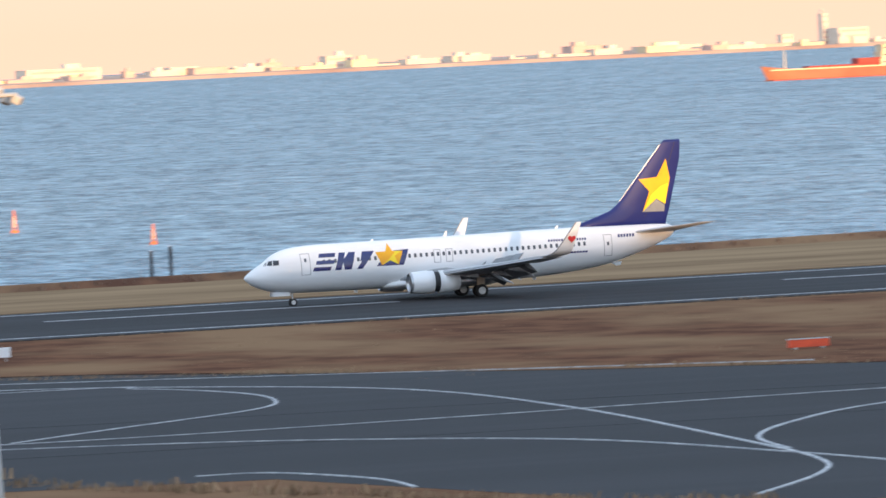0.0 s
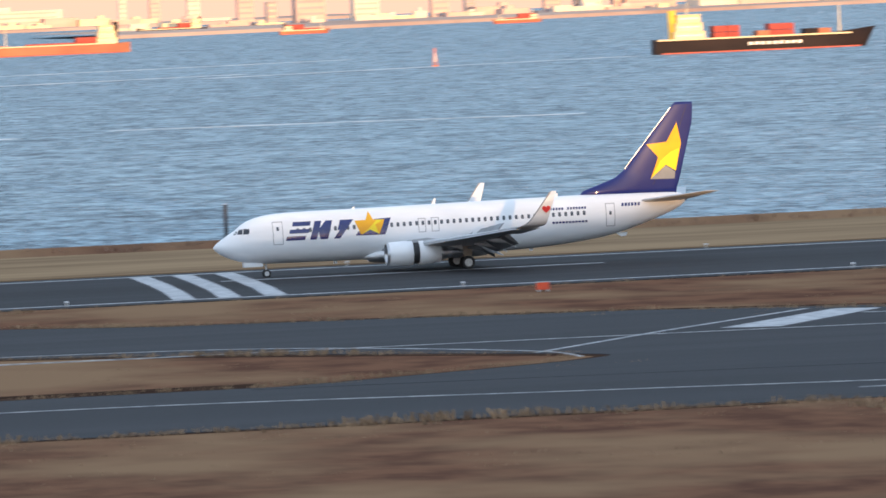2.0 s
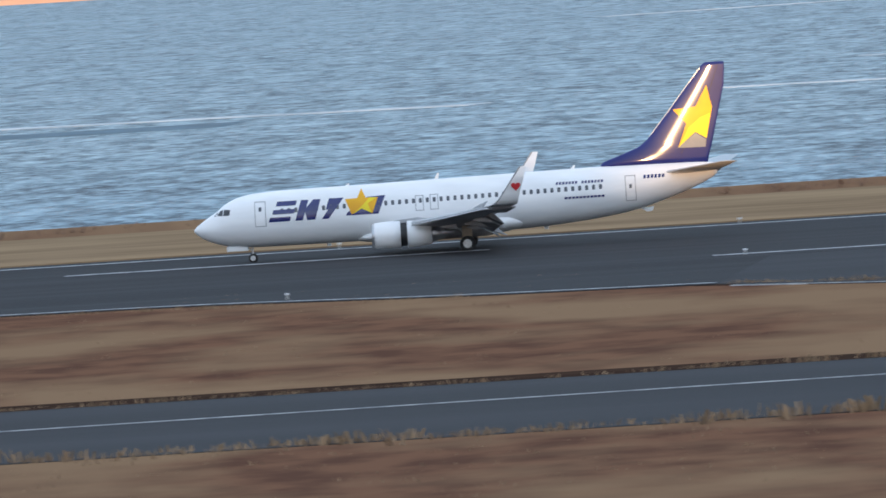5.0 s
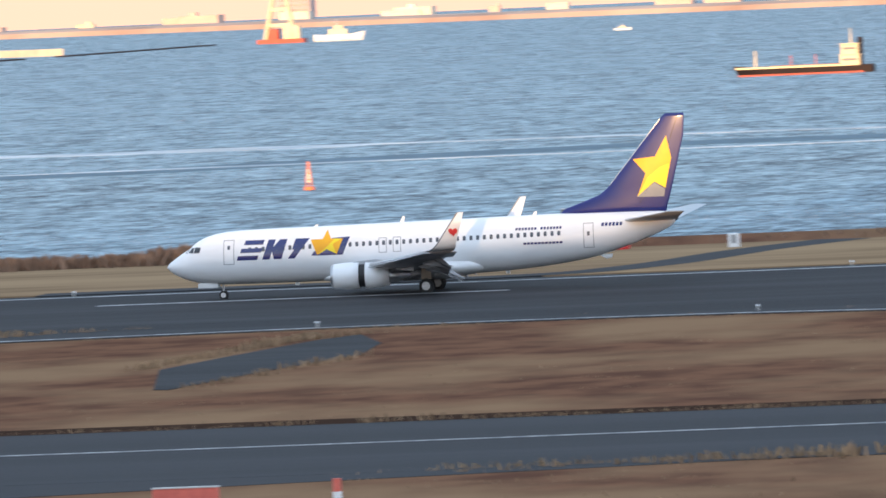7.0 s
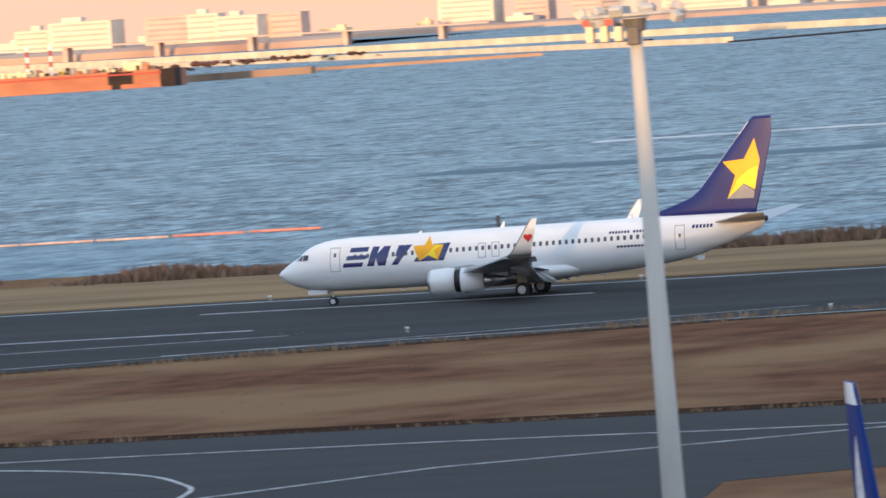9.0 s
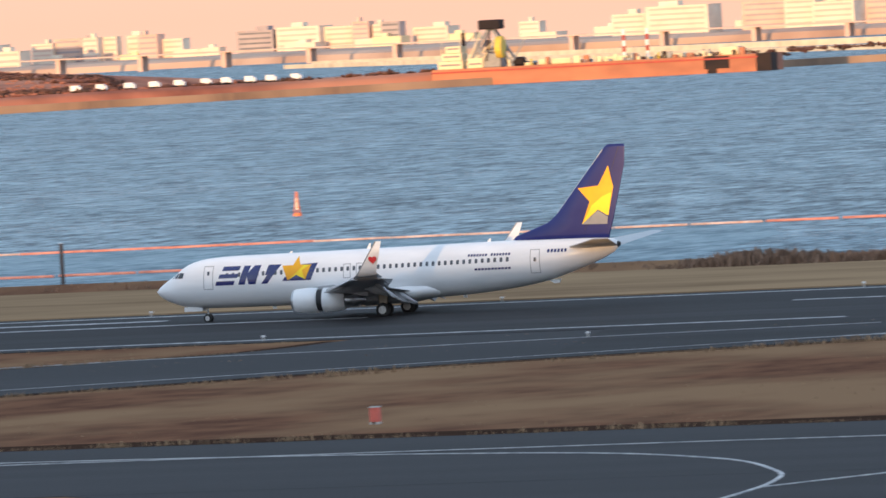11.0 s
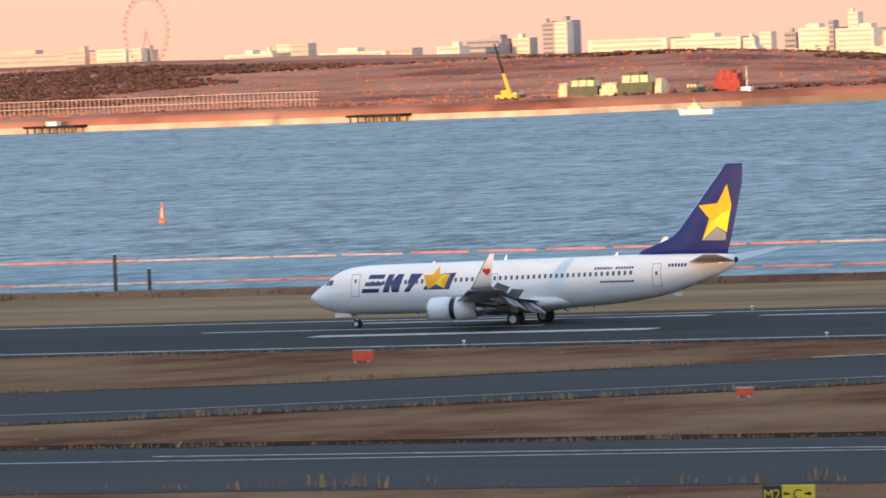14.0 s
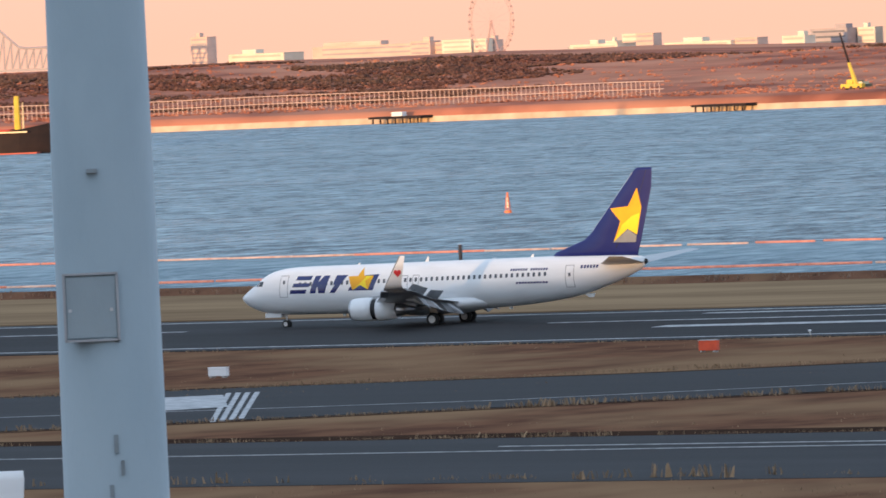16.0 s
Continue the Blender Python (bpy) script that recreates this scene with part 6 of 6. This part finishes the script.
def ship(x, y, length, beam, depth, way, hull, label, kind, tiers=3, rz=0.0):
    s = thing("ship", x, y, SEA, label, "ship", "ships on the bay", rz=rz)
    part("hull", ship_hull(length, beam, depth, depth * 0.5, way), hull, s, "", False)
    part("boot_stripe", box(-length * 0.47, length * 0.44, -beam / 2 - 0.03, beam / 2 + 0.03, -0.6, 0.35), HULL_RED, s, "red waterline band")
    part("bulwark", box(-length * 0.49, length * 0.40, -beam / 2 - 0.05, -beam / 2 + 0.15, depth, depth + 0.4), SHIP_CREAM, s)
    xs = -way * length * 0.34
    deckhouse(s, xs, beam, tiers, length * 0.14, depth, SHIP_CREAM, YELLOW_STEEL if kind == "container" else HULL_DARK, way)
    part("foremast", tube((way * length * 0.36, 0, depth), (way * length * 0.36, 0, depth + 0.13 * length), 0.28, 0.15, 8), SHIP_CREAM, s)
    if kind == "container":
        for t, n, c in ((-0.20, 2, CONTAINER_RED), (-0.14, 2, CONTAINER_RED), (0.0, 1, HULL_RUST), (0.055, 2, CONTAINER_RED), (0.11, 2, CONTAINER_RED), (0.22, 1, HULL_DARK), (0.28, 1, HULL_RUST)):
            for k in range(n):
                part("container", box(way * t * length - 1.7, way * t * length + 1.7, -beam * 0.42, beam * 0.42, depth + 0.1 + 1.75 * k, depth + 1.75 + 1.75 * k, 0.05), c, s, "stacked cargo container")
        for k in range(9):
            part("hull_bar", box(way * (0.02 + 0.028 * (k - 3)) * length - 0.5, way * (0.02 + 0.028 * (k - 3)) * length + 0.5, -beam / 2 - 0.04, -beam / 2 + 0.02, depth * 0.45, depth * 0.68), WHITE, s)
    elif kind == "bulk":
        part("hatch_covers", box(-length * 0.22, length * 0.32, -beam * 0.36, beam * 0.36, depth, depth + 1.0, 0.05), CONTAINER_RED, s, "red hatch covers")
        part("hatch_stack", box(-way * length * 0.20 - 4, -way * length * 0.20 + 4, -beam * 0.36, beam * 0.36, depth + 1.0, depth + 2.8, 0.05), CONTAINER_RED, s)
    else:
        part("pipe_deck", box(-length * 0.24, length * 0.3, -beam * 0.2, beam * 0.2, depth, depth + 0.5), HULL_RUST, s)
        for k in (-0.1, 0.08):
            part("derrick", tube((k * length, 0, depth), (k * length, 0, depth + 2.6), 0.15, 0.1, 6), PINKRED, s)
    return s


ship(446.3, 2098, 59.5, 10, 3.6, 1, HULL_DARK, "dark-hulled container ship with red containers under way", "container", 3, rz=-3)
ship(361, 2960, 54, 9, 3.4, -1, HULL_RUST, "rust-red cargo ship with red hatches at anchor", "bulk", 3)
ship(382, 3900, 37, 8, 2.2, -1, HULL_RUST, "small freighter lying off the far shore", "bulk", 2)
ship(105, 3430, 41, 8, 2.4, -1, HULL_RUST, "low rusty freighter at anchor on the bay", "bulk", 2)
ship(534, 3900, 34, 8, 2.4, -1, HULL_DARK, "small dark freighter lying off the far shore", "bulk", 2)
ship(652, 3600, 22, 6, 1.5, -1, HULL_RUST, "small coaster off the far shore", "bulk", 1)
ship(538, 3500, 22, 6, 1.5, 1, HULL_RUST, "small coaster off the far shore", "bulk", 1)
ship(857, 2400, 50, 9, 3.2, -1, HULL_RUST, "rust-red cargo ship with red hatches at anchor", "bulk", 3)
tanker = ship(-161.7, 1680, 29.0, 5.5, 1.5, -1, HULL_DARK, "small coastal tanker with sunlit wheelhouse under way", "tanker", 2, rz=-4)
dark_ship = ship(-1105, 1793, 60, 10, 5.5, 1, HULL_DARK, "dark-hulled freighter with a bright yellow mast", "bulk", 2, rz=14)
part("yellow_mast", tube((20, 0, 5.5), (20, 0, 15), 0.9, 0.7, 8), YELLOW_STEEL, dark_ship, "bright yellow foremast")


def motor_boat(x, y, length, way, label, rz=0.0):
    b = thing("motor_boat", x, y, SEA, label, "boat", "small boats", rz=rz)
    part("hull", ship_hull(length, length * 0.26, length * 0.13, length * 0.06, way, -0.3), WHITE, b, "white hull")
    part("cabin", box(-length * 0.2, length * 0.16, -length * 0.1, length * 0.1, length * 0.12, length * 0.24, 0.1), SHIP_CREAM, b)
    part("wheelhouse", box(-length * 0.1, length * 0.08, -length * 0.08, length * 0.08, length * 0.24, length * 0.31, 0.08), SHIP_CREAM, b)
    part("mast", tube((-length * 0.05, 0, length * 0.31), (-length * 0.05, 0, length * 0.45), 0.06, n=6), WHITE, b)
    return b


motor_boat(-905, 2045, 10.5, -1, "white motor cruiser running across the bay with a wake")
motor_boat(-935, 2362, 7.5, -1, "small white workboat beside the sea wall")
motor_boat(172, 3200, 15, -1, "yellowish workboat on the open bay")
motor_boat(-354, 2980, 6, 1, "small white boat on the open bay")
motor_boat(-472, 3055, 19, 1, "white excursion boat lying by the crane barge")
ca = thing("crane_barge", -495, 3060, SEA, "red and cream floating crane barge in the sun", "crane barge")
part("pontoon", box(-9, 9, -5, 5, -0.5, 1.6), HULL_RED, ca)
bm = bmesh.new()
for s in (-1, 1):
    for lx in (-6, 5):
        add_tube(bm, (lx, s * 3, 1.6), (lx * 0.4, s * 1.5, 20), 0.75, 0.5, 6)
for z in (7, 13, 20):
    k = 1 - 0.6 * (z - 1.6) / 18.4
    add_box(bm, -6.2 * k, 5.2 * k, -3 * k, 3 * k, z - 0.6, z + 0.6)
part("gantry", bm, SHIP_CREAM, ca, "cream steel gantry")
part("winch_house", box(-6, -1, -3, 3, 1.6, 5.5), HULL_RED, ca)
part("cabin", box(1, 7, -3, 3, 1.6, 6.5), SHIP_CREAM, ca)
# breakwater with a pale wall, and a red gantry on it
bw1 = tagged(part("breakwater", ribbon([(-596, 2641), (-572, 2730), (-551, 2821)], 5, SEA - 1, SEA + 0.55), HULL_DARK), "low dark breakwater across the bay", "breakwater", kind="structure")
bw2 = tagged(part("breakwater_wall", ribbon([(-1300, 3600), (-835, 3200), (-705, 3088), (-558, 2930)], 5, SEA - 1, 1.6), SEA_STONE), "pale sunlit breakwater wall", "breakwater", kind="structure")
bw3 = tagged(part("breakwater_beach", ribbon([(-1300, 3560), (-760, 2860), (-596, 2641)], 4, SEA - 1, 0.9), SEA_STONE), "pale sunlit stones of the breakwater", "breakwater", kind="structure")
gp = thing("gantry_plant", -667, 2772, SEA, "red and cream gantry plant on a work barge", "gantry")
part("pontoon", box(-12, 14, -4, 4, -0.5, 1.8), HULL_DARK, gp)
for k in range(4):
    part("column", box(-9 + 5.2 * k, -6.5 + 5.2 * k, -2, 2, 1.8, 7.5), SHIP_CREAM, gp)
part("portal", box(-10, 9.5, -2.2, 2.2, 7.5, 9.6), HULL_RED, gp)

# the dredger on its long orange barge
barge = thing("dredging_barge", -768, 2392, SEA, "long rust-orange dredging barge with machinery on deck", "barge", rz=4)
pts = [(-54, -9), (50, -9), (54, -5), (54, 9), (-54, 9)]
part("hull", prism(pts, -0.8, 5.4), HULL_RUST, barge, "rust-orange barge hull")
part("rubbing_strake", box(-54, 50, -9.2, -9.0, 4.2, 4.7), CONTAINER_RED, barge)
part("ramp_stripe", prism([(34, -9.12), (37, -9.12), (37, -9.0), (34, -9.0)], 0, 5.4), HULL_DARK, barge)
part("bow_face", box(49.5, 54.2, -9.1, 0, 0, 5.5), HULL_DARK, barge)
for k, (x, w, z0, h) in enumerate(((-49, 8, 5.4, 2.6), (-48.5, 6.5, 8.0, 2.4), (-48, 5, 10.4, 2.2), (-41, 5, 5.4, 3.2))):
    tier = part("accommodation", box(x - w / 2, x + w / 2, -5, 3, z0, z0 + h - 0.1, 0.1), SHIP_CREAM, barge, "cream accommodation block")
    part("porthole_strip", box(x - w * 0.4, x + w * 0.4, -5.05, -4.98, z0 + 1.0, z0 + 1.6), WINDOW_BAND, tier)
bm = bmesh.new()
for s in (-1, 1):
    add_tube(bm, (-44, s * 4, 5.4), (-36.5, s * 1.5, 18.5), 0.5, 0.4, 6)
    add_tube(bm, (-29, s * 4, 5.4), (-36.5, s * 1.5, 18.5), 0.5, 0.4, 6)
    add_tube(bm, (-41, s * 3.2, 10.5), (-32, s * 3.2, 10.5), 0.3, n=6)
part("a_frame", bm, GREY_PAINT, barge, "grey steel lifting frame")
part("crane_house", box(-40, -33, -3, 3, 17.2, 20.2, 0.3), HULL_DARK, barge, "dark machinery house on the frame")
part("winch_house", box(-39, -33, -4, 3, 5.4, 9.6, 0.2), GREY_PAINT, barge, "grey winch house")
part("grab", box(-29.6, -25.8, -3, 1, 5.4, 8.2, 0.6), HULL_DARK, barge, "dark dredging grab on deck")
for x, h in ((-52, 8.5), (-46, 12), (-20, 3.2), (-8, 2.4), (16, 2.6), (30, 2.2)):
    part("deck_mast", tube((x, -3, 5.4), (x, -3, 5.4 + h), 0.16, 0.08, 6), SHIP_CREAM, barge)
for k in range(26):
    part("stanchion", tube((-20 + 2.7 * k, -8.6, 5.4), (-20 + 2.7 * k, -8.6, 6.5), 0.07, n=5), SHIP_CREAM, barge)
for k, (x, w, h, m) in enumerate(((-15, 12, 1.8, SHIP_CREAM), (5, 10, 1.6, SHIP_CREAM), (22, 6, 1.4, SHIP_CREAM), (40, 6, 2.6, SHIP_CREAM))):
    part("deck_machine", box(x - w / 2, x + w / 2, -4 - (k % 2), 3, 5.4, 5.4 + h, 0.2), m, barge, "deck machinery")
part("bucket_wheel", loft(nacelle_rings([(-33.5, 1.0), (-33.5, 3.6), (-31.5, 3.6), (-31.5, 1.0)], -5.5, 11.5, 20)), YELLOW_STEEL, barge, "yellow winch wheel")
for x in (4, 11.5):
    p = part("spud", tube((x, 7, 0), (x, 7, 15), 0.5, n=8), WHITE, barge, "red and white spud pole")
    for z in (8, 11.5):
        part("spud_band", tube((x, 7, z), (x, 7, z + 1.7), 0.53, n=8), CONTAINER_RED, p)
deck = random.Random(77)
for k in range(44):
    x, h = deck.uniform(-30, 46), deck.uniform(0.6, 2.4)
    w = deck.uniform(0.5, 2.2)
    y = deck.uniform(-7.5, -4.5)
    if k % 3:
        part("deck_fitting", box(x - w / 2, x + w / 2, y - 0.6, y + 0.6, 5.4, 5.4 + h, 0.1), deck.choice([SHIP_CREAM, HULL_DARK, GREY_PAINT, HULL_RUST]), barge)
    else:
        part("bollard", tube((x, y, 5.4), (x, y, 5.4 + h), 0.35, 0.3, 8), deck.choice([HULL_DARK, YELLOW_STEEL, GREY_PAINT]), barge)
for k in range(9):
    a0 = deck.uniform(-45, -27)
    part("brace", tube((a0, -4.5, 5.4 + deck.uniform(0, 4)), (a0 + deck.uniform(-5, 5), -3, deck.uniform(11, 17)), 0.28, 0.2, 6), deck.choice([HULL_DARK, GREY_PAINT, SHIP_CREAM]), barge, "steel brace of the lifting frame")
for x0, x1 in ((-52, -38.5), (-36.5, -22)):
    part("stay_wire", tube((x0, -3, 6), (x1 if x0 < -50 else -36.5, -1.5, 18.5), 0.12, n=5), HULL_DARK, barge)
part("side_panel", prism([(33, -9.14), (41, -9.14), (41, -9.02), (33, -9.02)], 1.4, 5.2), HULL_DARK, barge, "dark patch on the barge side")
part("chimney", tube((-46, 1, 12.4), (-46, 1, 16.5), 0.6, n=10), HULL_DARK, barge)

tagged(part("breakwater_spur", ribbon([(-546, 2875), (-536, 2980), (-527, 3082)], 5, SEA - 1, SEA + 0.5), HULL_DARK), "low dark breakwater spur", "breakwater", kind="structure")
# long low spit behind the barge and the wakes
tagged(part("spit", ribbon([(-780, 2560), (-650, 2600)], 10, SEA - 1, SEA + 1.0), QUAY), "low brown spit of land", "spit", kind="structure")
wakes = [((-255, 1198), (-148, 1166), 3.2), ((-148, 1166), (-28, 1113), 3.4), ((-214, 1070), (-92, 1065), 2.4), ((-20, 1965), (300, 2080), 4.0), ((4, 1121), (78, 1097), 3.0), ((28, 1281), (149, 1307), 2.6), ((284, 2024), (408, 2093), 3.5), ((170, 1340), (245, 1300), 2.4), ((97, 2245), (370, 2330), 4.5), ((-862, 1950), (-838, 1946), 1.6), ((-932, 2110), (-896, 2097), 3.0)]
# flat sheet; the wake's darker reflection is put into its colour
WAKE_DARK = material("wake_trough", (0.018, 0.062, 0.095), 0.5, second=(0.045, 0.110, 0.155), scale=0.3, stretch=(0.6, 0.4, 1), detail=8, gloss=0.1)
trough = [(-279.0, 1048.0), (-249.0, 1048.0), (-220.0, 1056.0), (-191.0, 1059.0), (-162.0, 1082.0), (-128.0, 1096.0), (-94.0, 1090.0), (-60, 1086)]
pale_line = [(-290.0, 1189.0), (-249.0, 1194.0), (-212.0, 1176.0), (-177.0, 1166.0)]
for nm, pts, w, m, lab in (("wake_trough", trough, 26, WAKE_DARK, "long dark band of wake, coloured darker than the water"), ("wake", pale_line, 10, FOAM, "thin pale line of wake foam")):
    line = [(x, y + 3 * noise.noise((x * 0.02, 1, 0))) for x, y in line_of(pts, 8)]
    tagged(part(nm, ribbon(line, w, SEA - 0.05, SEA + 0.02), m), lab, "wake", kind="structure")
for (xa, ya), (xb, yb), w in wakes:
    n = 14
    pts = [(xa + (xb - xa) * k / n, ya + (yb - ya) * k / n + 4 * noise.noise((k * 0.35, xa, 0))) for k in range(n + 1)]
    tagged(part("wake", ribbon(pts, w * 2.5, SEA - 0.05, SEA + 0.03), FOAM), "thin pale line of wake foam", "wake", kind="structure")

# ---- the terminal behind, which throws its shade over the field ----
def terminal_building():
    t = thing("terminal", 0, -155, 0, "long concrete and glass terminal building behind the airfield", "terminal", kind="structure")
    part("body", box(-900, 900, -35, 35, 0, 25), CONCRETE, t)
    part("roof", box(-905, 905, -37, 37, 25, 28.3), GREY_PAINT, t, "grey terminal roof")
    # unseen blocks, added to keep the sun off the column and one mast
    part("roof_plant", box(-24, 8, 20, 36.9, 28.3, 30.5), GREY_PAINT, t, "grey block added on the unseen roof to block sun")
    part("roof_plant", box(-58, -26, 20, 36.9, 28.3, 29.6), GREY_PAINT, t, "grey block added on the unseen roof to block sun")
    return t


terminal_building()


# ---- what moves ----
def motions():
    walk(airliner, [(t, pose(x, TRACK_Y, 0, rz=HEADING)) for t, x in NOSE_ROWS])
    for wheel, radius in turning_wheels:
        x, y, z = wheel.location
        walk(wheel, [(k / 10, pose(x, y, z, 0, -(70 * k % 360), 0)) for k in range(161)])


motions()
